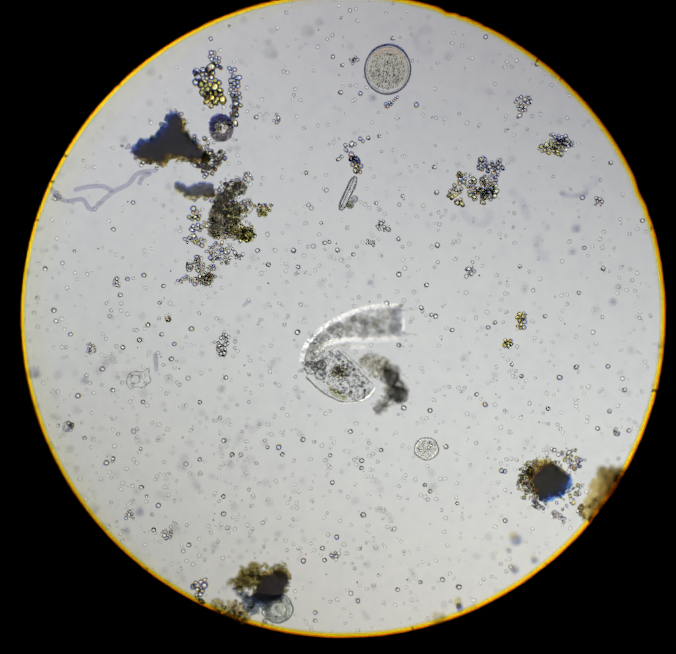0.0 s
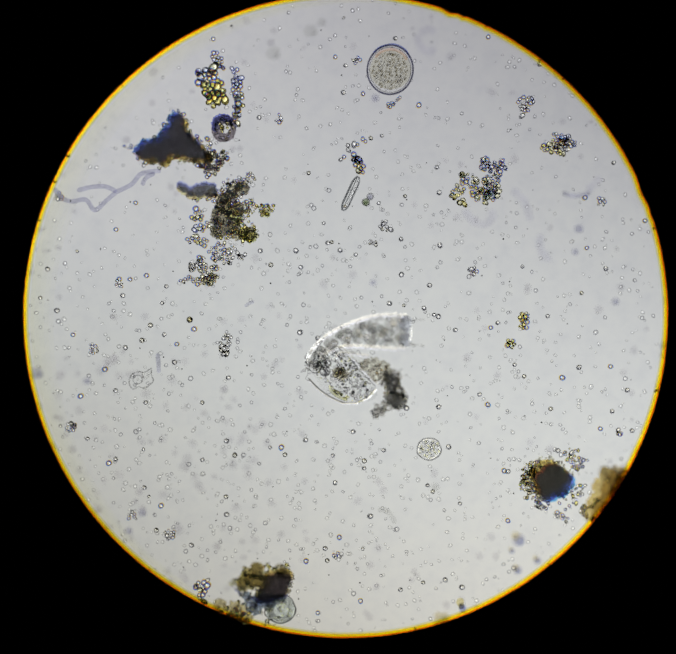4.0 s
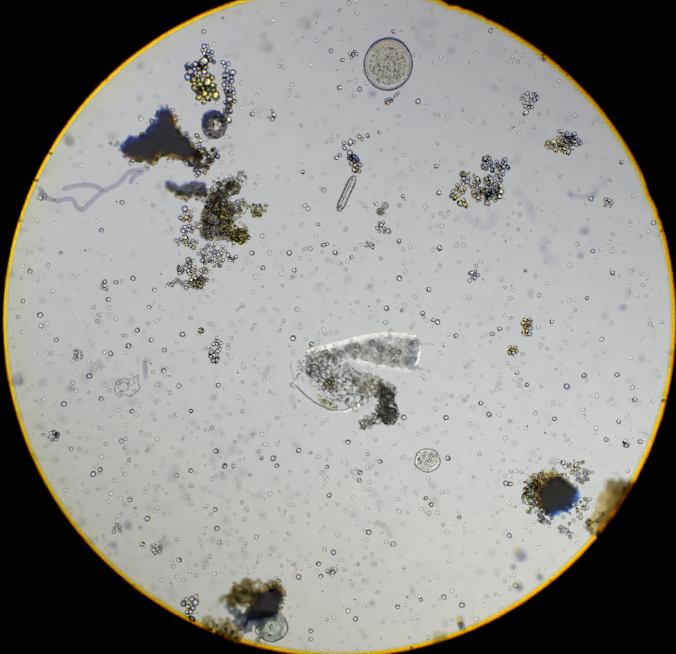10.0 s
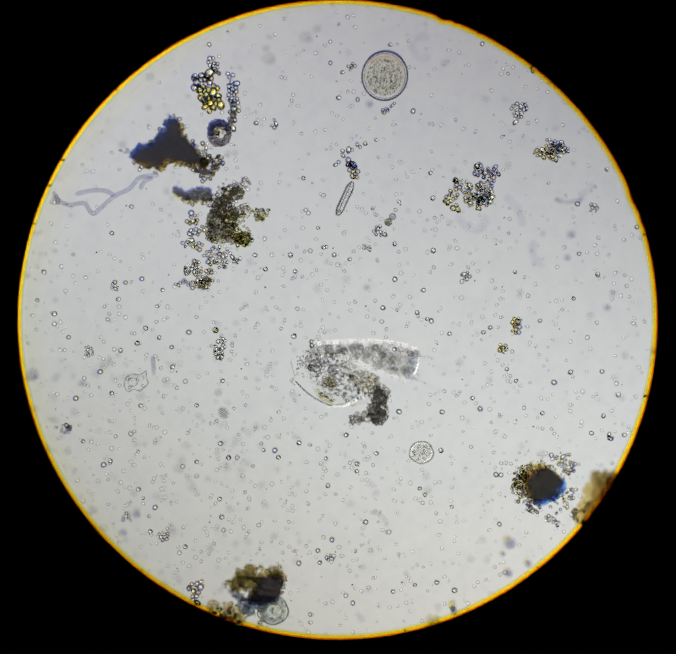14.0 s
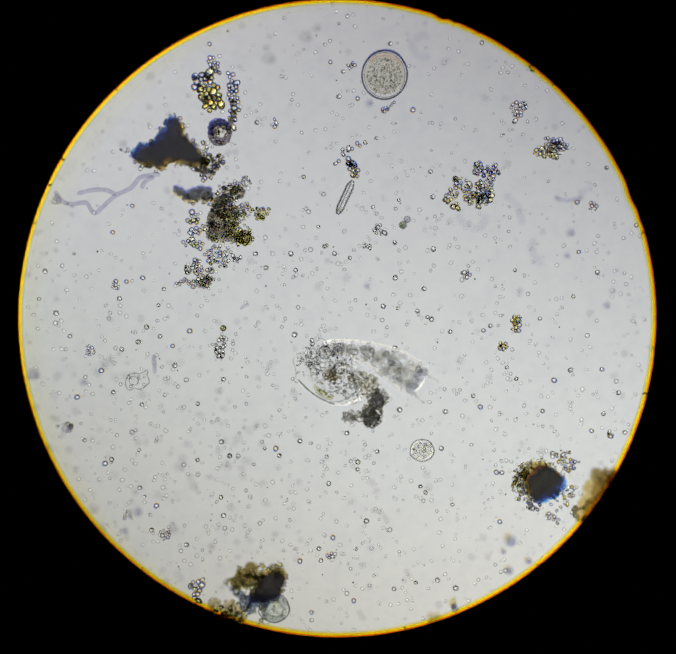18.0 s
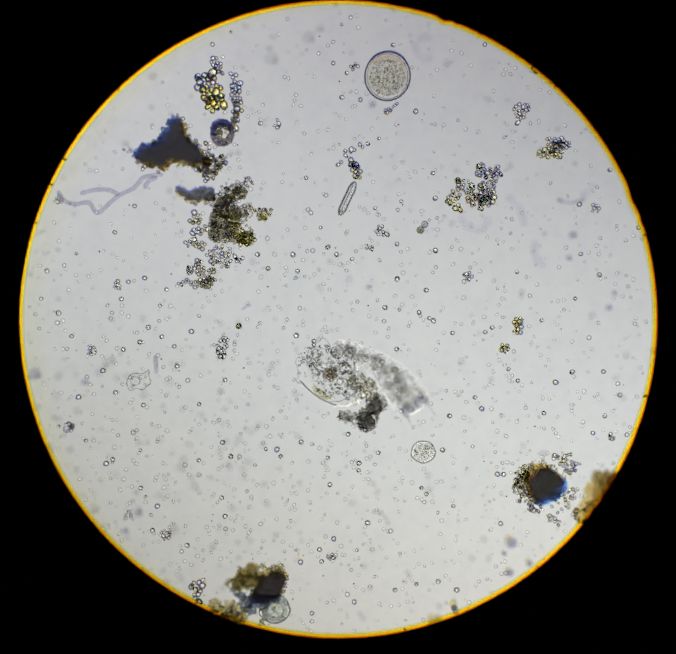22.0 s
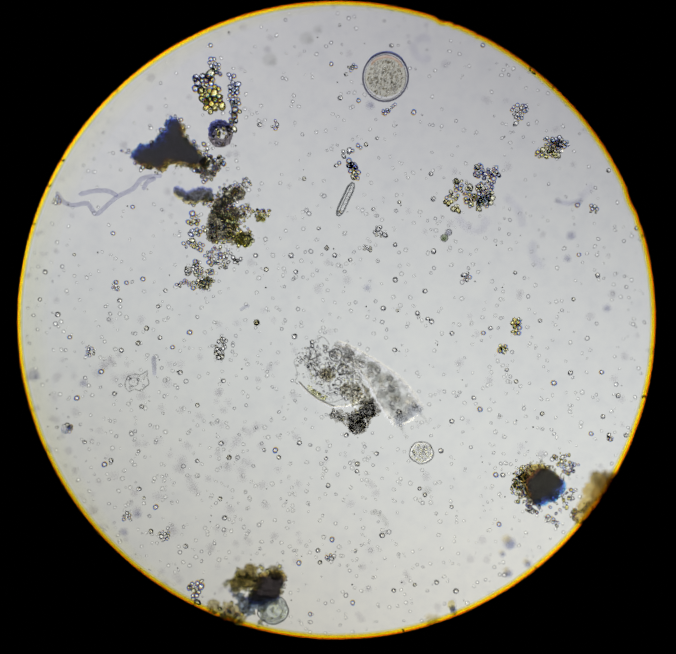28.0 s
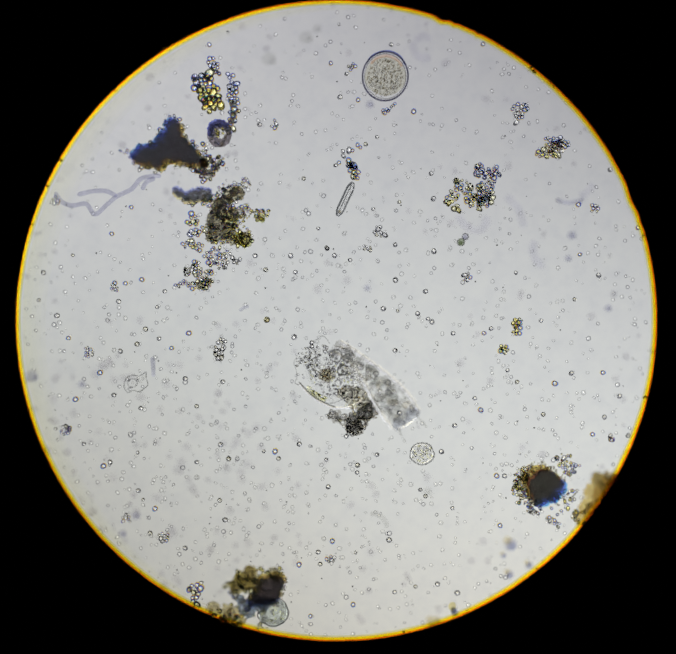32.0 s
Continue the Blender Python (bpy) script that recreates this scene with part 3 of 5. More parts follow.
def build_microscope():
    lamp = thing("microscope_lamp", (0, 0, LAMP_Z), "round white microscope lamp with an even grey-white glow below the slide", "lamp")
    bm = bmesh.new()
    rings = lathe(bm, [(LAMP_R, -0.002 * K), (LAMP_R, 0.0), (0.08 * K, 0.0006 * K)], 96)
    bm.faces.new(rings[-1])
    part("lens", bm, lamp_material(), lamp, "glowing frosted lamp lens")
    bm = bmesh.new()
    lathe(bm, [(q * K, z * K) for q, z in ((0.3005, -0.02), (0.3005, 0.004), (0.312, 0.004), (0.312, -0.02))], 96)
    part("housing", bm, BLACK, lamp)
    slide = bmesh.new()
    bmesh.ops.create_cube(slide, size=1.0, matrix=Matrix.Translation((0, 0, -0.0043 * K)) @ Matrix.Diagonal((0.30 * K, 0.20 * K, 0.0065 * K, 1)))
    me = bpy.data.meshes.new("slide")
    bmesh.ops.bevel(slide, geom=slide.edges[:], offset=0.0006 * K, segments=2, affect="EDGES")
    slide.to_mesh(me)
    slide.free()
    me.materials.append(SLIDE)
    slide = new("floor", me)
    slide.location.z = 0.0008 * K
    cam.data.dof.focus_object = slide
    tagged(slide, "clear glass microscope slide with a wet smear of pond matter", "slide", kind="structure")
    bm = bmesh.new()
    rings = lathe(bm, [(0.32 * K, -0.33 * K), (0.32 * K, 0.56 * K)], 96)
    bm.faces.new(rings[0][::-1])
    bm.faces.new(rings[-1])
    me = bpy.data.meshes.new("tube")
    bm.to_mesh(me)
    bm.free()
    me.materials.append(BLACK)
    tagged(new("wall_tube", me), "matt black inside of the microscope tube", "tube", kind="structure")

    # the field stop, with its small nicks and the coloured edge that the eyepiece gives it
    stop = thing("field_stop", at(796, 731, 25), "black round field stop with a glowing amber edge", "field stop")

    def nick(a, i=0):
        w = 0.00005 * K * noise.noise(Vector((math.cos(a) * 14, math.sin(a) * 14, 0.3)))
        for deg, wide, deep in ((71.0, 1.0, -0.0005), (68.6, 0.4, -0.0003), (22.6, 2.0, -0.0004), (18.3, 0.8, -0.0002), (133.8, 0.2, -0.0002), (64, 0.3, -0.0002)):
            d = (math.degrees(a) - deg + 180) % 360 - 180
            w += deep * K * math.exp(-(d / wide) ** 2)
        return w

    def west(a):
        return max(0.0, math.cos(a - 2.9)) ** 1.5
    R = 746.5 * U * (0.4446 - 0.0025) / 0.4446
    bm = bmesh.new()
    lathe(bm, [(R + 0.00002 * K, 0.0003 * K), (R + 0.0004 * K, 0.0012 * K), (0.318 * K, 0.0014 * K)], 720, nick)
    part("plate", bm, BLACK, stop)
    # edges of the coloured bands, inwards from the plate, even all round and on the west side
    bands = (("orange_rim", (-0.00018, -0.00004), (0.0001, 0.0001), ORANGE), ("amber_rim", (-0.00078, -0.00060), (-0.00018, -0.00004), AMBER),
             ("pale_rim", (-0.0012, -0.0011), (-0.00078, -0.00060), PALE_AMBER), *((("faint_rim", (-0.0012, -0.0011 - 0.0011 * k), (-0.0011, -0.0010), FAINT_AMBER)) for k in (1, 2, 3, 4, 5)))
    for name, inner, outer, mat in bands:
        bm = bmesh.new()
        low = (-0.0001 - (0.0004 * len(stop.children) if mat == FAINT_AMBER else 0)) * K

        def edge(a, i, pair):
            return nick(a) + ((pair[1] - pair[0]) * west(a) + 0.00003 * noise.noise(Vector((math.cos(a) * 30, math.sin(a) * 30, i)))) * K
        rise = (outer[0] - inner[0]) * K * 0.28 + low
        if mat in (PALE_AMBER, FAINT_AMBER):
            lathe(bm, [(R + inner[0] * K, low), (R + outer[0] * K, low)], 720, lambda a, i: edge(a, i, (inner, outer)[i]))
        else:
            lathe(bm, [(R + inner[0] * K, low), (R + outer[0] * K, rise), (R + outer[0] * K, low * 1.3), (R + inner[0] * K, low)], 720,
                  lambda a, i: edge(a, i, inner if i in (0, 3) else outer))
        bmesh.ops.remove_doubles(bm, verts=bm.verts[:], dist=1e-8)
        bmesh.ops.recalc_face_normals(bm, faces=bm.faces[:])
        part(name, bm, mat, stop, "thin translucent " + name.split("_")[0] + " amber edge", smooth=False)
    for x, y, q in ((277, 194, 3), (156, 359, 5), (122, 417, 5), (88, 508, 4), (1245, 148, 5), (1300, 186, 3), (1512, 532, 4), (1496, 905, 6), (330, 1330, 3), (463, 1400, 4), (1262, 1306, 3), (955, 1462, 4)):
        d = (Vector((x, y)) - Vector((796, 731))).normalized()
        x, y = 796 + d.x * 741, 731 + d.y * 741
        part("burr", tube([(x + d.x * 5, y + d.y * 5, 26), (x - d.x * q * 0.5 + d.y * q, y - d.y * q * 0.5 - d.x * q, 26), (x - d.x * q * 1.3, y - d.y * q * 1.3, 26)], q * 0.4, stop.location), BURR, stop, "tiny dark burr")
    return stop


field_stop = build_microscope()

# ---- large clumps ----
# near yellow and far blue stand in for the lens's colour fringe
OLI = ((YELLOW, YELLOW, OLIVE), (OLIVE, BROWN, GREYCELL), (BLUE, BLUE, GREYCELL))

clump("algae_cluster", "compact cluster of yellow-green round algae cells", "algae",
      [(462, 172, 12), (482, 170, 14), (475, 190, 20), (490, 205, 24), (500, 222, 20), (490, 236, 12)], 42, 7, 10,
      (YELLOW, (YELLOW, YELLOW, OLIVE), (OLIVE, BLUE)), 12, seed=11, gap=0.6)
clump("algae_chain", "bent chain of small bluish algae cells", "algae",
      [(540, 166, 10), (545, 185, 10), (543, 205, 11), (546, 225, 12), (547, 245, 11), (543, 265, 11), (540, 285, 8)], 34, 5, 7.5,
      ((OLIVE, BLUE), (BLUE, BLUE, OLIVE), BLUE), 9, haze=[(546, 228, 8), (546, 248, 8), (542, 268, 7)], seed=12, gap=0.72)
clump("algae_tuft", "small loose tuft of dark blue cells", "algae",
      [(494, 131, 9), (503, 143, 9), (509, 155, 7)], 13, 4, 7, ((OLIVE, BLUE), (BLUE, OLIVE), BLUE), 10, seed=13, gap=0.6)
clump("dark_detritus", "jagged black detritus lump with a blue lens fringe and brown edges", "detritus",
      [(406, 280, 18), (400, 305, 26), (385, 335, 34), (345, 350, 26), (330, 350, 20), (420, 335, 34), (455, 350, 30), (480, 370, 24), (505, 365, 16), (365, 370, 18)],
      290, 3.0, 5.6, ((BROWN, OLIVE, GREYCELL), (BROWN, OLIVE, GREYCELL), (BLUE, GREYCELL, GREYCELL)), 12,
      core=[(407, 284, 18), (404, 312, 26), (382, 338, 28), (345, 350, 24), (325, 352, 14), (420, 338, 30), (446, 350, 22), (466, 362, 12), (372, 366, 14)], seed=14, gap=0.55, edges=9, edge_mat=LENS_SLATE, core_mat=SOFT_CORE, core_z=62)
clump("detritus_tuft", "loose grey-brown tuft of cells on a black lump", "detritus",
      [(484, 364, 16), (506, 372, 10), (516, 364, 6), (478, 388, 14), (494, 398, 9), (462, 384, 9)], 58, 2.4, 4.4, ((OLIVE, BROWN), (GREYCELL, BROWN, GREYCELL), (GREYCELL, BROWN)), 14,
      haze=[(484, 366, 16), (504, 372, 10), (480, 386, 13), (492, 396, 8)], haze_mat=DEBRIS_HAZE, seed=36, gap=0.6)
olive = clump("olive_detritus", "loose olive-green clump of algae cells and detritus", "detritus",
      [(560, 430, 20), (576, 412, 12), (530, 440, 26), (515, 465, 28), (545, 492, 28), (520, 520, 34), (570, 538, 24), (575, 480, 20), (610, 486, 17), (622, 480, 9)],
      400, 2.4, 4.8, (OLI[0], OLI[1], (OLIVE, GREYCELL, BLUE)), 16,
      haze=[(514, 462, 17), (508, 484, 18), (505, 510, 22), (500, 534, 18), (535, 524, 20), (556, 436, 16), (545, 540, 14), (535, 445, 15), (545, 486, 16), (572, 540, 15)], haze_mat=OLIVE_SLIME, seed=15, gap=0.57)
for nm, m, z, lobes in (("dark_spine", SPINE, 24, [(512, 456, 9), (508, 478, 11), (498, 496, 13), (503, 520, 16), (494, 536, 10), (524, 528, 14), (548, 434, 9)]),
                        ("green_patch", GREEN_SLIME, 22, [(534, 496, 12), (546, 506, 11)]), ("green_patch", GREEN_SLIME, 23, [(576, 550, 13), (560, 540, 11)]), ("green_patch", GREEN_SLIME, 21, [(610, 492, 10)])):
    part(nm, sheet([(x + (784 - x) * z / 4446, y + (758 - y) * z / 4446, q) for x, y, q in lobes], olive.location, 5, 0.6, 1.6, z, z, fine=0.6), m, olive, nm.replace("_", " ") + " of slime")
arm = clump("detritus_strand", "blurred blue-grey strand of detritus, brown below, with a lens colour fringe", "detritus",
      [(450, 456, 11), (470, 456, 13), (486, 452, 12), (438, 452, 7)], 30, 2.8, 4.6, ((YELLOW, BROWN), (BROWN, OLIVE), (GREYCELL, BLUE)), 14, seed=16, gap=0.6)
# blue film above and gold below are the lens's fringe painted on, not slime
for nm, m, z, dy, size in (("grey_slime", ARM_CORE, 26, 0, 1.0), ("blue_slime", FRINGE_BLUE, 34, -5, 0.96), ("gold_slime", FRINGE_GOLD, 20, 5, 0.96)):
    lobes = [(412, 432, 8), (422, 438, 9), (436, 446, 10), (452, 443, 14), (468, 439, 15), (484, 440, 14)]
    part(nm, sheet([(x + (784 - x) * z / 4446, y + dy + (758 - y) * z / 4446, q * size) for x, y, q in lobes], arm.location, 5, 0.6, 1.8, 2, z), m, arm, "soft " + nm.replace("_", " "))
clump("cell_group", "small group of clear olive cells", "algae", [(450, 488, 6), (455, 500, 10), (447, 504, 7)], 9, 4.5, 7, ((YELLOW, YELLOW, OLIVE), (YELLOW, OLIVE), (OLIVE, BLUE)), 9, seed=17, gap=0.75)
clump("cell_group", "short row of clear olive cells", "algae", [(448, 530, 6), (462, 528, 7), (474, 522, 7)], 8, 4.5, 6.5, ((YELLOW, OLIVE), (OLIVE, YELLOW), BLUE), 9, seed=47, gap=0.75)
clump("cell_group", "small group of yellow-green cells with dark rims", "algae", [(432, 557, 6), (446, 552, 7), (458, 560, 8), (470, 562, 8)], 13, 4.2, 6.6, ((YELLOW, OLIVE), (YELLOW, YELLOW, OLIVE), (BLUE, OLIVE)), 9, seed=48, gap=0.72)
clump("cell_group", "loose group of pale cells below an olive clump", "algae", [(508, 572, 14), (488, 580, 10), (530, 585, 16), (520, 598, 14), (555, 594, 9), (500, 600, 10)],
      52, 2.8, 5.6, (GREYCELL, (GREYCELL, GREYCELL, OLIVE, GREYISH), GREYCELL), 12, seed=18, gap=0.74)
clump("cell_group", "clump of olive cells with a dark grey end", "algae", [(460, 604, 10), (442, 618, 9), (466, 622, 12), (490, 622, 9), (486, 642, 15), (470, 648, 14), (430, 645, 8), (418, 650, 6), (450, 652, 8)],
      66, 3.2, 5.6, (OLIVE, (OLIVE, GREYCELL, BROWN), GREYCELL), 9, core=[(486, 643, 11), (474, 650, 10), (480, 648, 9)], core_mat=HAZE, seed=19, gap=0.7)
clump("cell_cluster", "branched cluster of olive algae cells with a blue lens fringe", "algae",
      [(1118, 368, 8), (1120, 385, 14), (1150, 385, 16), (1135, 410, 22), (1130, 430, 22), (1105, 435, 24), (1075, 420, 18), (1060, 440, 14), (1045, 455, 12), (1065, 470, 9), (1115, 455, 20), (1140, 450, 14)],
      130, 3.2, 6.4, OLI, 14, core=[(1122, 452, 9), (1132, 446, 9)], core_mat=SLATE_SLIME, seed=20, gap=0.6)
tumbling_cluster = clump("cell_cluster", "small diamond-shaped cluster of cells with yellow and blue lens fringes", "algae",
      [(1283, 318, 10), (1290, 328, 16), (1308, 328, 14), (1270, 340, 14), (1295, 345, 13), (1255, 343, 8), (1320, 330, 8)], 48, 3.4, 6.4, OLI, 10, haze=[(1305, 328, 12), (1290, 335, 10)], haze_mat=DEBRIS_HAZE, seed=21, gap=0.63)
clump("cell_cluster", "faint little cluster of clear cells", "algae", [(1205, 238, 12), (1222, 235, 9), (1210, 252, 9), (1204, 268, 6)], 18, 4, 6,
      (CLEAR, (GREYCELL, CLEAR), (CLEAR, BLUE)), 8, seed=22)
clump("black_detritus", "round black detritus ball with yellow cells and a blue lens fringe", "detritus",
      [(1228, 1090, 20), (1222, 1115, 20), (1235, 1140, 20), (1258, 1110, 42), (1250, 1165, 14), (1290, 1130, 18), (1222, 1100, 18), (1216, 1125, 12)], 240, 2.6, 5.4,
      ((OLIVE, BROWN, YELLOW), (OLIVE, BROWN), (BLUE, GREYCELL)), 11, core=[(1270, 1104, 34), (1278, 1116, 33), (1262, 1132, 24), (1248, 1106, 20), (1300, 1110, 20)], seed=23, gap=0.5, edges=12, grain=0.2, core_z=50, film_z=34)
clump("cell_group", "oval patch of clear cells with dark rims", "algae", [(1325, 1065, 24), (1340, 1070, 18), (1315, 1055, 16), (1335, 1080, 14)], 36, 2.6, 5.0,
      ((GREYCELL, YELLOW, OLIVE), (GREYCELL, YELLOW, BLUE), (BLUE, GREYCELL)), 10, seed=24, gap=0.75)
clump("cell_group", "loose patch of clear and bluish cells", "algae", [(1330, 1135, 18), (1345, 1125, 14), (1315, 1150, 22), (1300, 1175, 16), (1290, 1195, 12), (1305, 1200, 10)],
      40, 2.6, 5.0, ((GREYCELL, CLEAR), (GREYCELL, GREYISH, YELLOW), (BLUE, GREYCELL)), 10, seed=25, gap=0.75)
rim_lump = clump("rim_detritus", "blurred golden-brown detritus half hidden under the field edge", "detritus",
      [(1335, 1182, 8), (1350, 1190, 11), (1362, 1178, 11), (1346, 1176, 7), (1372, 1160, 9), (1366, 1200, 8)], 34, 2.4, 4.4,
      ((YELLOW, BROWN), (YELLOW, OLIVE), BROWN), 30, haze=[(1402, 1106, 20), (1392, 1132, 24), (1378, 1162, 22), (1362, 1186, 17), (1418, 1120, 20), (1404, 1160, 26)],
      haze_mat=GOLD_HAZE, haze_z=60, seed=26, gap=0.5)
for nm, m, z, lobes in (("dark_middle", RIM_BROWN, 74, [(1428, 1108, 26), (1414, 1140, 28), (1396, 1174, 25), (1380, 1196, 15)]),
                        ("dark_edge", RIM_BLACK, 84, [(1444, 1112, 24), (1430, 1148, 24), (1408, 1186, 21)]), ("grey_top", DEBRIS_HAZE, 90, [(1398, 1096, 15), (1414, 1104, 16)])):
    part(nm, sheet([(x + (784 - x) * z / 4446, y + (758 - y) * z / 4446, q) for x, y, q in lobes], rim_lump.location, 6, 0.45, 2.0, 4 + z, z), m, rim_lump, "denser brown " + nm.split("_")[1])
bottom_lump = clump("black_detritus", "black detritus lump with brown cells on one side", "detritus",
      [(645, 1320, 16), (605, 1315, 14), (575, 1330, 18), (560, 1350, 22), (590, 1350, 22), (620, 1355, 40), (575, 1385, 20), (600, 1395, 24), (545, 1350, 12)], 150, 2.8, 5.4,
      ((YELLOW, BROWN), (BROWN, OLIVE), (BLUE, BROWN)), 36, core=[(649, 1342, 22), (628, 1352, 25), (638, 1364, 25), (612, 1376, 19), (598, 1384, 12)], haze=[(577, 1338, 22), (560, 1352, 17), (592, 1322, 17), (600, 1348, 18)], haze_mat=TAN, haze_z=46, seed=27, gap=0.5, edges=6, grain=0.35, core_z=70, film_z=60, base=24, edge_mat=LENS_DULL, core_mat=BLACK_CORE)
for nm, m, z, lobes in (("brown_lobe", TAN, 58, [(590, 1316, 13), (573, 1334, 15), (556, 1349, 13), (586, 1344, 15)]), ("green_lobe", OLIVE_SLIME, 52, [(645, 1319, 12), (650, 1330, 11)])):
    part(nm, sheet([(x + (784 - x) * z / 4446, y + (758 - y) * z / 4446, q) for x, y, q in lobes], bottom_lump.location, 5, 0.5, 1.8, 3 + z, z), m, bottom_lump, "blurred " + nm.replace("_", " "))
part("blue_slime", sheet([(600, 1390, 20), (580, 1396, 17), (622, 1390, 17), (565, 1376, 10), (588, 1408, 14)], bottom_lump.location, 5, 0.7, 1.8, 3, 20), SLATE_SLIME, bottom_lump, "blue-grey slime")
clump("rim_detritus", "yellow-brown detritus at the amber field edge", "detritus",
      [(545, 1400, 14), (540, 1425, 20), (510, 1410, 12), (560, 1430, 16), (620, 1440, 12)], 70, 2.8, 5, ((YELLOW, BROWN), (BROWN, OLIVE), (OLIVE, YELLOW)), 44,
      haze=[(540, 1416, 22), (505, 1404, 16), (565, 1430, 14)], haze_mat=TAN, haze_z=45, seed=28, gap=0.5)
clump("cell_group", "small open group of cells by the field edge", "algae", [(455, 1355, 10), (475, 1350, 8), (462, 1370, 9), (465, 1388, 8)], 13, 4, 8,
      (GREYCELL, (GREYCELL, OLIVE), BLUE), 9, seed=29)

# ---- single cells and threads ----
def round_cyst(x, y, r, label):
    """A large round cell: thick wall, clear layer, packed granules."""
    root = thing("round_cyst", at(x, y), label, "cell")
    o = root.location
    bm = bmesh.new()
    sides = 96
    rings = []
    for k in range(sides):
        a = 2 * math.pi * k / sides
        R = r * (1 + 0.012 * math.sin(2 * a + 0.6))
        ring = []
        for j in range(10):
            b = 2 * math.pi * j / 10
            q = R - 2.0 + 2.0 * math.cos(b)
            ring.append(bm.verts.new(at(x + q * math.cos(a), y - 1.09 * q * math.sin(a), 8 + 2.2 * math.sin(b)) - o))
        rings.append(ring)
    for k in range(sides):
        a, b = rings[k], rings[(k + 1) % sides]
        for j in range(10):
            bm.faces.new((a[j], a[(j + 1) % 10], b[(j + 1) % 10], b[j]))
    bmesh.ops.recalc_face_normals(bm, faces=bm.faces)
    part("cell_wall", bm, WALL, root, "thick dark blue-grey cell wall")
    cell("cytoplasm", CYST_PLASM, root, x, y, 8, r - 7, 1.0, 0, 0.12, 3)
    pts = [(x + (r - 6.5) * math.cos(a), y + 1.09 * (r - 6.5) * math.sin(a), 7) for a in [2 * math.pi * k / 30 for k in range(31)]]
    part("inner_wall", tube(pts, 0.9, o, 6, False, 0.3), TRUNK_EDGE, root, "thin inner wall")
    part("cap", tube([(x - 40, y - 38, 9), (x - 22, y - 53, 9), (x + 8, y - 59, 9), (x + 34, y - 47, 9), (x + 46, y - 26, 9)], 2.0, o), PALE_CAP, root, "bluish thickened cap")
    part("inner_band", tube([(x - 34, y - 28, 9), (x - 20, y - 42, 9), (x + 6, y - 47, 9), (x + 30, y - 36, 9), (x + 38, y - 22, 9)], 3.4, o), PINK, root, "pale orange inner band")
    rng = random.Random(3)
    for k in range(300):
        a, q = rng.uniform(0, 6.28), (r - 13) * math.sqrt(rng.random())
        cell("granule", rng.choice((GREYISH, CYST_GRAIN, CYST_GRAIN, FAINT)), root, x + q * math.cos(a), y + 3 + 1.05 * q * math.sin(a), rng.uniform(5, 12),
             rng.uniform(1.2, 2.0), rng.uniform(1.6, 2.8), rng.gauss(1.1, 0.25), 1.0, 1)
    return root


round_cyst(899, 162, 54.5, "large round cyst with a dark wall and granular filling")
clump("cell_group", "few blue-rimmed cells under a round cyst", "algae", [(896, 246, 5), (905, 241, 5), (914, 235, 5), (920, 229, 4)], 9, 3.4, 5.4, (BLUE, BLUE, (BLUE, GREYCELL)), 8, seed=31, gap=0.6)


clump("cell_chain", "short chain of tiny dark cells on a black lump", "algae", [(282, 338, 4), (292, 342, 4), (301, 341, 4), (310, 345, 5), (316, 348, 5)], 9, 2.6, 4.2, (GREYCELL, (GREYCELL, BLUE), BLUE), 8, seed=35, gap=0.6)


def spore_ball(x, y):
    root = thing("spore_ball", at(x, y), "dark ring-shaped spore ball with a bright centre", "spore")
    o = root.location
    rng = random.Random(5)
    for k in range(18):
        a = k * 0.35 + rng.uniform(-0.1, 0.1)
        q = rng.uniform(15, 24)
        cell("cell", rng.choice((BLUE, BROWN, OLIVE)), root, x + q * math.cos(a), y + 1.12 * q * math.sin(a), rng.uniform(5, 16), rng.uniform(3, 5.5))
    part("shell", sheet([(x, y - 3, 27), (x, y + 5, 27)], o, 8, 0.12, 1.6, 2.0, None, [(x + 3, y + 1, 13)], 0.15), film_material("spore_shell", (0.56, 0.53, 0.55), 1600, 0.3), root, "dark translucent shell")
    # blue film on the outward side paints the lens's fringe
    part("blue_edge", sheet([(x - 4, y - 9, 25)], o, 5, 0.2, 1.6, 3.0, None, [(x + 1, y + 2, 25)], 0.45), film_material("spore_blue", (0.52, 0.56, 0.90), 1600, 0.2), root, "deep blue lens fringe")
    for k in range(9):
        cell("core_cell", YELLOW, root, x + rng.uniform(-9, 9), y + rng.uniform(-10, 10), 20, rng.uniform(3, 5))
    return root


spore_ball(514, 297)


def thread(label, lines, radius, material, name="fungal_thread", category="thread", height=0):
    x0, y0 = lines[0][0][:2]
    root = thing(name, at(x0, y0), label, category)
    for line in lines:
        part("branch", tube([(x, y, radius + height) for x, y in line], radius, root.location, 10, True, 0.12), material, root)
    return root


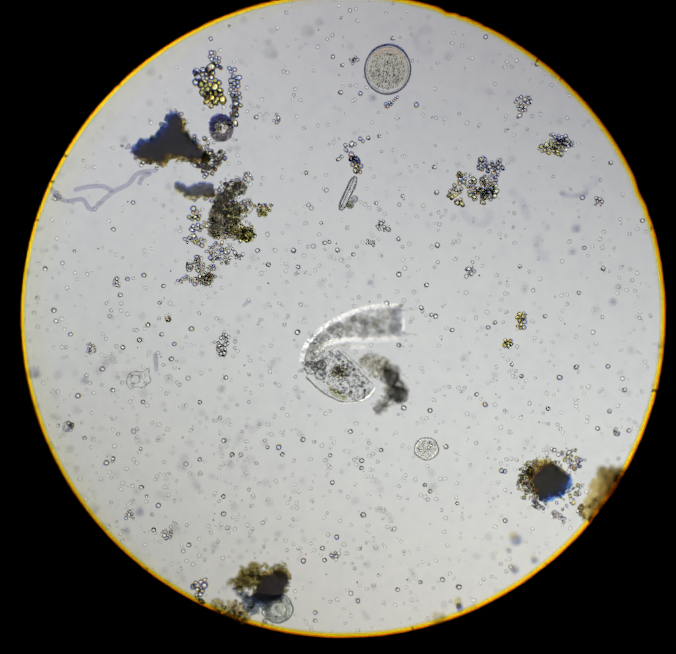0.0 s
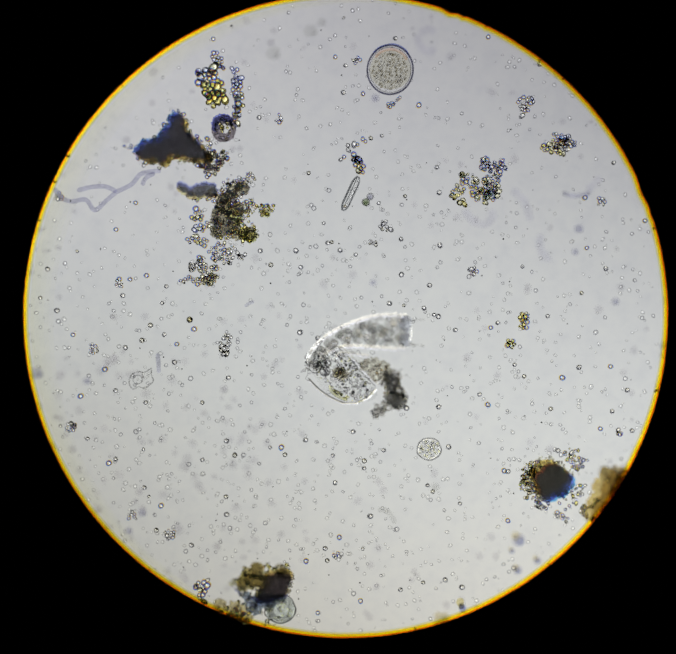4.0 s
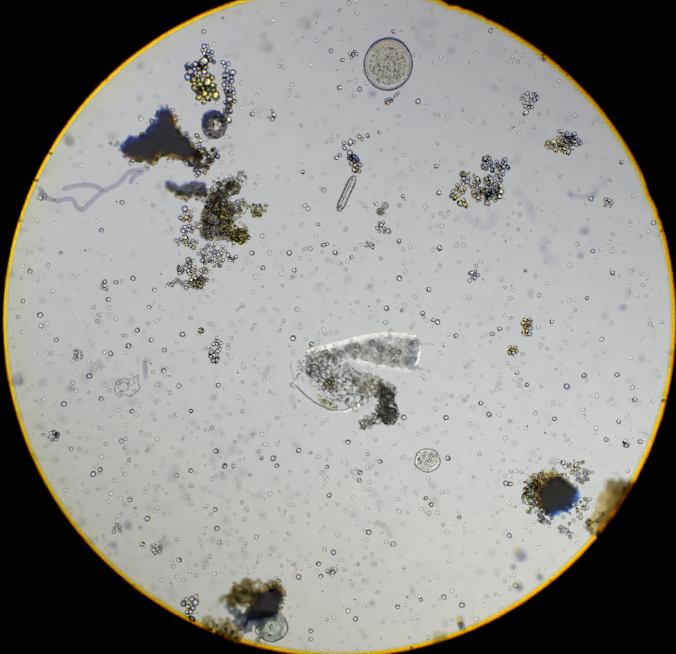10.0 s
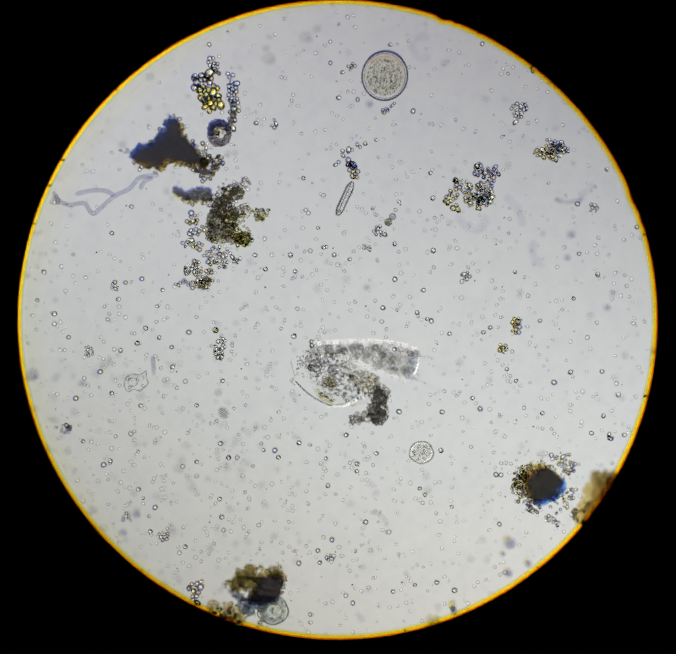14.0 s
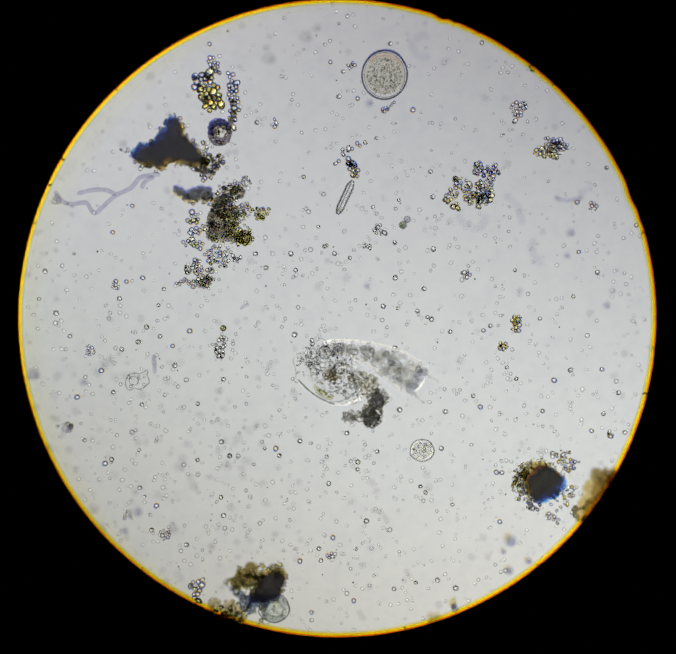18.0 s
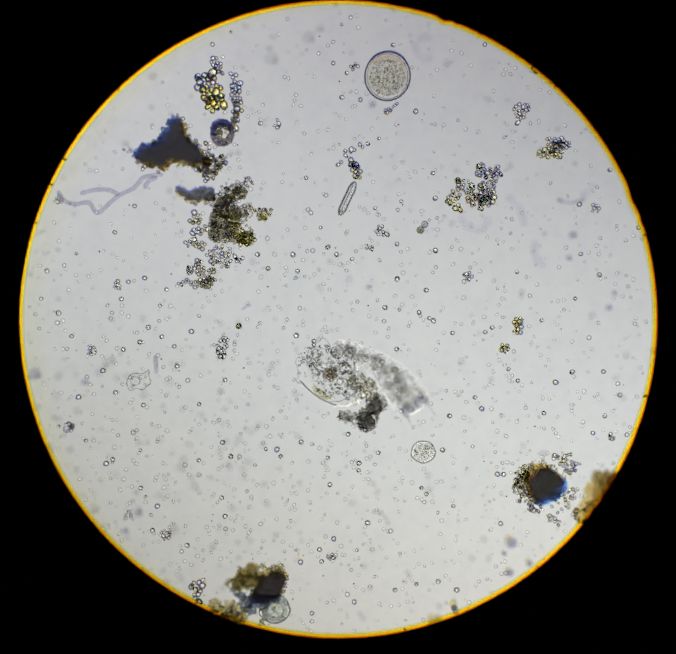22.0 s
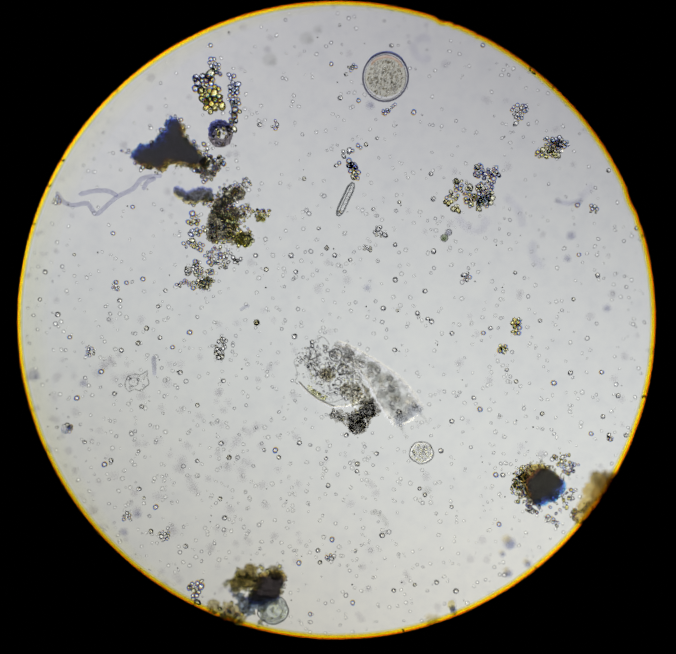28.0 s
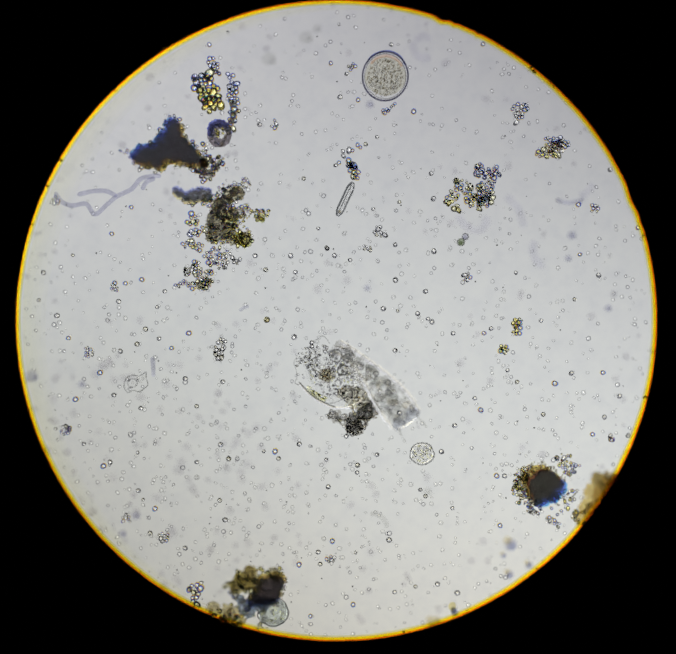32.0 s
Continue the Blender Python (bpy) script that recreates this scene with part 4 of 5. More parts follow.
fungus = thread("long branched pale violet fungal thread", [
    [(120, 436), (135, 458), (160, 467), (192, 463), (213, 487), (240, 465), (264, 445), (298, 428), (318, 405), (345, 398), (366, 397)],
    [(172, 442), (205, 434), (238, 433), (264, 445)], [(322, 430), (332, 412), (352, 402)]], 5.4, HYPHA, height=10)
thread("short grey-violet rod lying alone", [[(360, 818), (362, 840), (363, 864)]], 5, SPOT, "rod")
thread("small grey rod lying alone", [[(562, 710), (573, 702), (584, 699)]], 4, VIOLET, "rod")
thread("out-of-focus dark violet rod", [[(1291, 450), (1306, 456), (1322, 458), (1338, 456), (1354, 450)]], 5, SPOT, "rod", height=60)
thread("faint curved thread out of focus", [[(868, 1178), (888, 1180), (903, 1195), (908, 1210)]], 6, FAINT_GREY, height=30)
for spots in ([(958, 92), (966, 118), (985, 130), (1000, 124)], [(1065, 490), (1085, 515), (1112, 524), (1130, 508), (1128, 490)],
              [(1175, 445), (1198, 465), (1210, 490), (1216, 515)], [(1240, 545), (1238, 575), (1252, 600), (1262, 598)], [(965, 90), (985, 78), (1000, 88)],
              [(1375, 415), (1360, 435), (1345, 445)]):
    thread("faint violet curl far out of focus", [spots], 9, FAINTVIOLET, height=70)


def spot(x, y, r, material=SPOT, stretch=1.2, rot=0.6, z=75, label="blurred grey-violet speck out of focus"):
    root = thing("speck", at(x, y), label, "speck", "blurred specks")
    cell("grain", material, root, x, y, z, r, stretch, rot, 0.5)
    # a tan body inwards and a blue one outwards imitate colour fringing
    if y > 1100 and x > 1000:
        w = Vector((x - 796, y - 731)).normalized()
        cell("pale_grain", PALE_TAN, root, x - w.x * r * 0.9, y - w.y * r * 0.9, z, r * 0.8, 1.0, 0, 0.5)
        cell("blue_grain", PALE_BLUE, root, x + w.x * r * 0.5, y + w.y * r * 0.5, z - 12, r * 0.8, 1.0, 0, 0.4)
    else:
        cell("grain", material, root, x + r * 0.6, y + r * 0.4, z, r * 0.6, 1.0, 0, 0.5)
    return root


for x, y, r in ((862, 235, 8), (1190, 1243, 13), (1187, 1312, 9), (1232, 1290, 8), (1174, 1268, 6), (1326, 533, 9), (1318, 586, 7), (1410, 699, 8),
                (857, 656, 6), (90, 862, 13), (300, 1222, 8), (205, 880, 8), (1520, 800, 8), (330, 1180, 9)):
    spot(x, y, r)
for x, y, r in ((630, 132, 15), (715, 82, 14), (740, 62, 9), (1010, 1428, 13), (1024, 1422, 9), (998, 1122, 9)):
    spot(x, y, r, FAINT_GREY, label="faint grey speck far out of focus")
# a bold drop of dirt near the field edge; its gold and blue sides imitate the lens's fringe
drop = thing("speck", at(1062, 1400), "dark drop-shaped speck with gold and blue lens fringes", "speck", "blurred specks")
for nm, m, dx, dy, q, z in (("gold_side", FRINGE_GOLD, -3, -9, 9, 30), ("dark_middle", DEBRIS, 0, 0, 7, 34), ("blue_side", FRINGE_BLUE, 3, 6, 8, 38)):
    cell(nm, m, drop, 1062 + dx, 1400 + dy, z, q, 1.15, 1.2, 0.4, 2)


def diatom(x0, y0, x1, y1, w):
    root = thing("diatom", at((x0 + x1) / 2, (y0 + y1) / 2), "slender pointed glassy diatom with dark edges", "diatom")
    o = root.location
    L = math.hypot(x1 - x0, y1 - y0)
    d = Vector((x1 - x0, y1 - y0, 0)) / L
    s = Vector((-d.y, d.x, 0))

    def half(u):
        return w * min(1.0, (min(u, 1 - u) / 0.16) ** 0.7) if 0 < u < 1 else 0.0
    for sign in (1, -1):
        pts = [(x0 + d.x * u * L + s.x * sign * half(u), y0 + d.y * u * L + s.y * sign * half(u), 6) for u in [0.01] + [k / 10 for k in range(1, 10)] + [0.99]]
        part("valve_edge", tube(pts, 2.3 if sign > 0 else 1.7, o), VALVE, root, "dark glassy edge")
    pts = [(x0 + d.x * u * L, y0 + d.y * u * L, 6) for u in (0.08, 0.3, 0.5, 0.7, 0.92)]
    part("body", tube(pts, w * 0.8, o), GLASSY, root)
    part("midrib", tube([(px + s.x * 1.5, py + s.y * 1.5, pz) for px, py, pz in pts], 1.1, o), VALVE, root, "thin dark midrib")
    # the shine is an added ridge
    part("shine", ridge([(px + s.x * -2.8, py + s.y * -2.8, 13) for px, py, _ in pts], 1.6, o), HALO_GLASS, root, "bright lengthwise streak", smooth=False)
    part("end_grain", ball(BROWN, 1), BROWN, root, "", at(x0 + d.x * L * 0.86, y0 + d.y * L * 0.86, 6) - o, 0, (4 * U,) * 3)
    return root


diatom(826, 408, 789, 489, 7.6)
clump("cell_group", "short stack of dark cells on a diatom tip", "algae", [(818, 366, 8), (824, 378, 9), (832, 392, 9)], 15, 5, 7, ((OLIVE, YELLOW), (BLUE, OLIVE), BLUE), 12, seed=33, gap=0.55)
clump("cell_group", "row of small clear cells", "algae", [(805, 342, 7), (822, 335, 7), (840, 326, 6), (858, 322, 5), (790, 368, 6)], 9, 4, 6, (CLEAR, (CLEAR, GREYCELL), CLEAR), 7, seed=34)


def granular_cell(x, y, rx, ry, label):
    root = thing("granular_cell", at(x, y), label, "cell")
    o = root.location
    pts = [(x + rx * math.cos(a) * (1 + 0.03 * math.sin(3 * a) + 0.025 * math.sin(7 * a + 1)), y + ry * math.sin(a) * (1 + 0.03 * math.sin(5 * a)), 5) for a in [2 * math.pi * k / 18 for k in range(19)]]
    part("membrane", tube(pts, 1.5, o, 8, False), TRUNK_EDGE, root, "thin olive cell wall")
    # added ridge that makes a bright ring inside the wall
    part("sheath", ridge([(x + (a - x) * 0.88, y + (b - y) * 0.88, 5) for a, b, _ in pts], 0.9, o), HALO_GLASS, root, "added ridge for a bright inner ring", smooth=False)
    cell("cytoplasm", GLASSY, root, x, y, 5, rx - 1, 1.0, 0, 0.15, 3)
    rng = random.Random(int(x))
    for k in range(int(rx * 2.0)):
        a, q = k * 2.4 + rng.uniform(-0.3, 0.3), math.sqrt(k / rx / 2.0) * 0.86
        cell("granule", rng.choice((LIME, GREYISH, CLEAR, LIME, FAINT)), root, x + rx * q * math.cos(a), y + ry * q * math.sin(a), rng.uniform(4, 9), rng.uniform(1.8, 3.6), 1, 0, 1, 1)
    return root


granular_cell(989, 1040, 28, 25.5, "oval pale cell with olive granules")
ribbed = granular_cell(644, 1410, 36, 33, "round ribbed cell at the foot of a black lump")
part("lining", sheet([(644, 1410, 33)], ribbed.location, 3, 0.05, 2.5, 1.0, 12), TEAL, ribbed, "pale teal lining")
for q in (0.9, 0.78, 0.66, 0.54):
    pts = [(646 + 36 * q * math.cos(a), 1412 + 33 * q * math.sin(a), 7) for a in [2 * math.pi * k / 18 for k in range(19)]]
    part("rib", tube(pts, 1.7, ribbed.location, 8, False, 0.6), RIB, ribbed, "thin concentric rib")


def empty_amoeba(x, y):
    root = thing("amoeba", at(x, y), "faint transparent amoeba with a thin wavy outline", "amoeba")
    o = root.location
    pts = [(x + dx, y + dy, 4) for dx, dy in ((24, -24), (8, -14), (-6, -15), (-20, -10), (-27, 2), (-27, 14), (-19, 25), (-6, 20), (8, 23), (22, 13), (28, 6), (24, -8), (24, -24))]
    part("membrane", tube(pts, 1.3, o, 8, True, 0.4), AMOEBA_EDGE, root, "thin angular outline")
    pts = [(x + 11 * math.cos(a) - 8, y + 10 * math.sin(a) + 3, 4) for a in [2 * math.pi * k / 14 for k in range(15)]]
    part("nucleus", tube(pts, 1.2, o, 8, False, 0.5), RIB, root, "faint ring-shaped nucleus")
    rng = random.Random(9)
    for k in range(16):
        cell("granule", rng.choice((FAINT, GREYISH)), root, x + rng.uniform(-22, 20), y + rng.uniform(-11, 18), 4, rng.uniform(2.5, 4), 1, 0, 1, 1)
    return root


empty_amoeba(322, 876)
SMALL = [(517, 790, 15, 12), (512, 812, 12, 8), (210, 808, 12, 11), (160, 990, 12, 12), (388, 1236, 12, 8), (1207, 735, 11, 11), (1208, 752, 9, 7), (1178, 796, 10, 8),
         (640, 276, 11, 5), (1386, 466, 10, 7), (890, 522, 14, 8), (860, 560, 9, 6), (270, 655, 10, 7), (820, 140, 9, 6),
         (1090, 628, 9, 6), (690, 560, 0, 0), (1430, 1002, 8, 4), (300, 1195, 10, 7), (130, 455, 9, 6), (775, 1285, 9, 5)]
for i, (x, y, r, n) in enumerate(SMALL):
    if n:
        warm = i in (5, 6, 7)
        clump("cell_group", "tiny group of yellowish cells" if warm else "tiny loose group of clear cells", "algae", [(x, y, r), (x + 4, y + 3, r * 0.7)], n, 4 if warm else 3, 6.5 if warm else 5.5,
              (YELLOW, (OLIVE, YELLOW), OLIVE) if warm else (GREYCELL, (GREYCELL, CLEAR), GREYCELL), 8, seed=50 + i, gap=0.7)


# ---- the animal ----
FOOT_WIDTH = (15, 15, 16, 18, 21, 25, 29, 33, 36, 38, 39, 37)


LOW = ((0, 0, 0), (3, -1, 1), (6, -7, 0), (9, -15, -2), (13, -18, 0), (17, -14, 0), (20, -13, 0), (25, -12, 0), (32, -10, 0))
END = ((0, 0, 0), (3, -1, 1), (6, -7, 0), (9, -14, -2), (13, -20, -2), (17, -24, -4), (20, -28, -6), (25, -34, -8), (32, -38, -8))
LIP = ((0, 26, -4), (6, 14, -3), (9, 4, -4), (13, 1, -2), (17, 4, -3), (32, 8, -4))
LIP_TOP = ((0, 30, 28), (8, 26, 24), (12, 5, 3), (17, 4, -3), (25, 6, -8), (32, 8, -14))
CRESCENT = ((0, 0, 0), (3, -2, 1), (6, -8, 3), (9, -14, 4), (13, -20, 1), (17, -24, -3), (20, -29, -6), (25, -37, -7), (32, -40, -7))
FOOD = ((0, 0, 0), (3, -2, 2), (6, -8, 5), (9, -15, 8), (13, -14, 18), (17, -10, 6), (20, -14, 0), (25, -20, -4), (32, -22, -4))


def build_animal():
    root = thing("microscopic_animal", at(790, 870), "translucent bent rotifer-like animal full of granules", "animal")
    o = root.location
    rng = random.Random(21)
    turn = radians(-38)
    # trunk: a leaf-shaped clear body
    bm = bmesh.new()
    bmesh.ops.create_icosphere(bm, subdivisions=4, radius=1.0)
    for v in bm.verts:
        k = 1 - 0.35 * max(0, v.co.x) ** 2
        w = 1 + 0.05 * noise.noise(v.co * 2)
        v.co = Vector((v.co.x * 88 * w, v.co.y * 56 * k * w, v.co.z * 12)) * U
    part("trunk", bm, GLASSY, root, "clear leaf-shaped trunk", at(793, 868, 14) - o, turn)

    def rim_line(pts, r, mat, name, label="", z=14):
        return part(name, tube([(x, y, z) for x, y in pts], r, o), mat, root, label)

    # a made-up ridge stands in for the optical halo along the body
    def halo(pts, half, z=12):
        return part("sheath", ridge([(x, y, z) for x, y in pts], half, o), HALO_GLASS, root, "added ridge for the bright halo", smooth=False)
    low_edge = rim_line([(711, 874), (734, 897), (760, 916), (790, 930), (798, 931)], 1.8, TRUNK_EDGE, "trunk_edge", "thin dark edge of the trunk")
    end_edge = rim_line([(798, 931), (822, 930), (850, 916), (866, 898)], 1.3, RIB, "trunk_edge", "faint edge of the trunk")
    turning = []
    fold = ((738, 822), (762, 806), (786, 814), (812, 838), (840, 868), (868, 892))
    turning.append(part("trunk_edge", tube([(x - 19, y - 92, 0) for x, y in fold], 1.2, Vector((0, 0, 0))), RIB, root, "thin grey edge of the trunk", at(803, 850, 26) - o))
    fold = ((733, 826), (760, 802), (788, 809), (816, 834), (845, 864), (872, 888))
    turning.append(part("sheath", ridge([(x - 19, y - 92, 0) for x, y in fold], 3.6, Vector((0, 0, 0))), HALO_GLASS, root, "added ridge for the bright halo", at(803, 850, 30) - o, smooth=False))
    low_halo = halo([(712, 878), (732, 901), (758, 920), (789, 934), (823, 934), (852, 920), (870, 900)], 2.8)
    loose, shifting = [], []
    for k in range(260):
        a, q = rng.uniform(0, 6.28), math.sqrt(rng.random()) * 0.92
        u, v = 82 * q * math.cos(a), 46 * q * math.sin(a)
        x, y = 793 + u * math.cos(-turn) - v * math.sin(-turn), 868 + u * math.sin(-turn) + v * math.cos(-turn)
        g = cell("granule", rng.choice((GREYCELL, GREYISH, CLEAR, CLEAR, FAINT, CLEAR)), root, x, y, rng.uniform(8, 20), rng.choice((1.4, 1.7, 2.0, 2.4, 2.9, 3.8)), 1.15, 0, 1, 1)
        loose.append((g, u, v))
    for k in range(150):
        a, q = rng.uniform(0, 6.28), math.sqrt(rng.random()) * 0.95
        u, v = 84 * q * math.cos(a), 50 * q * math.sin(a)
        cell("droplet", rng.choice((FAINT, FAINT, GREYISH, LIME)), root, 790 + u * math.cos(-turn) - v * math.sin(-turn), 870 + u * math.sin(-turn) + v * math.cos(-turn), rng.uniform(8, 20), rng.uniform(1.6, 3.0), 1.2, a, 1, 1)
    for k in range(5):
        cell("vacuole", FAINT, root, 752 + k * 20 + rng.uniform(-5, 5), 850 + k * 12 + rng.uniform(-10, 10), 16, rng.uniform(7, 10), 1.1, k)
    for k in range(12):
        x, y = (786 + 9 * math.cos(k * 2.4) * math.sqrt(k / 5), 862 + 9 * math.sin(k * 2.4) * math.sqrt(k / 5))
        q = rng.uniform(4.2, 5.8) * U
        shifting.append((part("food_grain", ring_bead(FOOD_RIM, GLOW_OLIVE, 16), FOOD_RIM, root, "brown round food grain", at(x, y, 26 + k % 3) - o, k, (q * 1.1, q, q)), FOOD))
    green = rim_line([(762, 890), (768, 906), (784, 918), (804, 925)], 3.4, LIME, "green_inclusion", "yellow-green crescent inclusion")
    shifting += [(low_edge, LOW), (end_edge, END), (low_halo, LOW), (green, CRESCENT)]
    for k in range(22):
        u = rng.random()
        shifting.append((cell("green_grain", LIME, root, 764 + 42 * u + rng.gauss(2, 3), 890 + 34 * math.sqrt(u) - abs(rng.gauss(0, 3)), 18, rng.uniform(2.2, 4)), CRESCENT))
    # fine dark granules packed at the open end
    for k in range(100):
        x, y = rng.gauss(734, 14), rng.gauss(843, 13)
        g = cell("granule", rng.choice((GREYISH, CLEAR, GREYCELL)), root, x, y, rng.uniform(10, 18), rng.uniform(1.5, 2.6), 1.1, 0, 1, 1)
        loose.append((g, -60.0, -rng.uniform(0, 40)))
    shifting.append((part("food_mass", sheet([(782, 860, 13), (794, 862, 12)], o, 4, 0.5, 1.6, 4, 8), film_material("food_brown", (0.92, 0.89, 0.83), 1500, 0.15), root, "brown food mass"), FOOD))
    # three large round cells that roll towards the foot
    rolling = []
    for k, (x, y, r) in enumerate(((724, 850, 14.5), (748, 842, 10.5), (742, 866, 12))):
        ball_cell = part("round_cell", lump([(784, 758, r)], Vector((0, 0, 0)), 0.05, 1, 3, 0.32, k), GLASSY, root, "round clear cell with a dark outline", at(x, y, 14) - o)
        pts = [(784 + r * math.cos(a), 758 + r * math.sin(a), 5) for a in [2 * math.pi * q / 14 for q in range(15)]]
        part("cell_wall", tube(pts, 1.3, Vector((0, 0, 0)), 8, False), TRUNK_EDGE, ball_cell, "thin dark outline")
        for q in range(7):
            a, e = rng.uniform(0, 6.28), r * 0.6 * rng.random()
            cell("granule", rng.choice((GREYISH, FAINT)), ball_cell, 784 + e * math.cos(a), 758 + e * math.sin(a), 7, rng.uniform(2, 3.6), 1.1, 0, 1, 1, Vector((0, 0, 0)))
        rolling.append(ball_cell)
    # the foot swings round in twelve stiff pieces, above the plane of focus
    foot = []
    for i, wd in enumerate(FOOT_WIDTH):
        ln = 19
        z = 30
        lobes = [(784 + rng.uniform(-11, 11), 758 + v * (wd - 9) + rng.uniform(-5, 5), rng.uniform(7, 12)) for v in (-0.85, -0.5, -0.15, 0.2, 0.5, 0.85)]
        seg = part("foot_segment", sheet(lobes, Vector((0, 0, 0)), 6, 0.5, 2.2, 3.3 * i, 0), BLOB, root, "blurred mottled foot segment", at(700 + 30 * i, 800, z) - o)
        # ridges added along both sides for the bright halo
        for sgn in (1, -1):
            reach = 10.6 if sgn < 0 else 9.4
            pts = [(784 + reach * u, 758 + sgn * wd * (1 + 0.03 * u), 0) for u in (-1.0, 0.0, 1.0)]
            part("sheath", ridge(pts, 5.4, Vector((0, 0, 0))), HALO_GLASS, seg, "added ridge for the bright halo", smooth=False)
        if i == len(FOOT_WIDTH) - 1:
            for sgn in (-1, 1):
                part("toe", tube([(784 + ln - 4, 758 + sgn * wd * 0.7, 0), (784 + ln + 16, 758 + sgn * wd * 0.78, 0), (784 + ln + 34, 758 + sgn * wd * 0.82, 0)], 2.6, Vector((0, 0, 0))), BLOB, seg, "thin pointed toe")
            for sgn, lobes in ((-1, ((-11, -0.7, 11), (-14, -0.45, 12), (-6, -0.5, 8), (-9, -0.2, 8))), (1, ((-9, 0.62, 11), (-16, 0.5, 9), (-7, 0.3, 7)))):
                part("end_wall", sheet([(784 + ln + u, 758 + v * wd, q) for u, v, q in lobes], Vector((0, 0, 0)), 5, 0.7, 2.0, 2.0 + sgn, 4), END_GREY, seg, "dark mottled end wall")
            pts = [(784 + ln + 4 - 10 * v * v, 758 + v * wd, 0) for v in (-1, -0.6, -0.2, 0.2, 0.6, 1)]
            part("sheath", ridge(pts, 2.4, Vector((0, 0, 0)), 1.33, True), HALO_GLASS, seg, "added ridge for the bright halo", smooth=False)
        for k in range(int(wd / 5) - (2 if i < 5 else 0)):
            x, y = 784 + rng.uniform(-1, 1) * ln * 0.6, 758 + rng.uniform(-0.78, 0.78) * wd
            m = rng.choice((PALE_BLOTCH, PALE_BLOTCH, PALE_BLOTCH, SHADE_BLOTCH, RUST_BLOTCH))
            cell("blotch", m, seg, x, y, rng.uniform(-4, 4), rng.uniform(3.5, 8.5), rng.uniform(1.0, 1.6), rng.uniform(0, 3.1), 0.4, 2, Vector((0, 0, 0)))
        if i in (4, 6, 9):
            cell("dark_cell", SHADE_BLOTCH, seg, 784 + rng.uniform(-4, 4), 758 + (0.1, -0.35, 0.3)[i % 3] * wd, 6, 8.5, 1.15, 0.5, 0.4, 2, Vector((0, 0, 0)), "soft dark round cell")
            cell("dark_cell", SHADE_BLOTCH, seg, 786, 759 + (0.1, -0.35, 0.3)[i % 3] * wd, 9, 5.5, 1.1, 0.2, 0.4, 2, Vector((0, 0, 0)), "soft dark round cell")
        # bright spots are short ridges added to catch the lamp's outer ring
        if i in (5, 7, 8, 10):
            x, y = 784 + rng.uniform(-6, 6), 758 + rng.uniform(-0.5, 0.5) * wd
            part("bright_drop", ridge([(x - 5, y - 1, 8), (x, y, 8), (x + 5, y + 2, 8)], 4.6, Vector((0, 0, 0)), 1.33, True), HALO_GLASS, seg, "small added ridge for a bright spot", smooth=False)
        for k in range(int(wd / 9)):
            p = Vector((rng.uniform(-ln, ln), rng.uniform(-0.75, 0.75) * wd, rng.uniform(-8, 8))) * U
            m = rng.choice((GREYISH, FAINT, FAINT, FAINT, GREYISH))
            q = rng.uniform(3, 7.5) * U
            part("granule", ring_bead(GREY_RIM if m == GREYISH else FAINT_RIM, MIDDLE_GLOW, 16), m, seg, "", p, k, (q * 1.2, q, q))
        if i in (3, 4, 5, 7, 8, 9):
            cell("round_cell", GREYISH, seg, 784 + rng.uniform(-6, 6), 758 + rng.uniform(-0.5, 0.5) * wd, 4, rng.uniform(5.5, 8.5), 1.1, i, 0.8, 2, Vector((0, 0, 0)))
        foot.append(seg)
    # the bright inner membrane between trunk and foot
    membrane = part("inner_membrane", ridge([(784 + x, 758 + y, 0) for x, y in ((-7, 16), (-3, 6), (4, 0), (14, -3), (30, -3), (50, -1), (72, 1))], 4.2, Vector((0, 0, 0))), HALO_GLASS, root, "bright inner membrane", at(790, 838, 22) - o, smooth=False)
    # ragged fringe at the open end
    lip = [[(686, 824), (682, 834), (687, 850), (689, 868), (684, 880), (694, 886)], [(708, 814), (724, 802), (744, 782), (756, 786), (765, 800)]]
    for line, rows in zip(lip, (LIP, LIP_TOP)):
        shifting.append((rim_line(line, 1.2, RIB, "fringe", "fine ragged fringe"), rows))
    return root, foot, loose, shifting, rolling, membrane, turning


animal, foot, loose_granules, shifting_parts, rolling_cells, inner_membrane, turning_edges = build_animal()
cells_pair_near = clump("cell_pair", "two touching dark cells beside the animal", "algae", [(731, 783, 2), (732, 793, 2)], 2, 6, 6.5, (CLEAR, CLEAR, CLEAR), 7, seed=71, gap=0.7)
debris = clump("debris_clump", "dark brown debris clump stuck to the animal", "detritus",
               [(904, 868, 23), (924, 862, 7), (892, 858, 9), (916, 907, 27), (934, 900, 11), (930, 926, 11), (902, 926, 14), (886, 940, 13), (874, 949, 9)], 96, 2.4, 5.0,
               (GREYCELL, (BROWN, GREYCELL, GREYCELL, GREYISH), GREYCELL), 24,
               core=[(905, 870, 17), (910, 878, 13), (920, 908, 19), (910, 912, 14), (889, 938, 6)], core_mat=DEBRIS,
               haze=[(904, 868, 24), (908, 890, 12), (917, 908, 27), (900, 926, 14), (886, 940, 14), (876, 948, 9)], haze_mat=DEBRIS_HAZE, seed=72, gap=0.66, fringe=False)
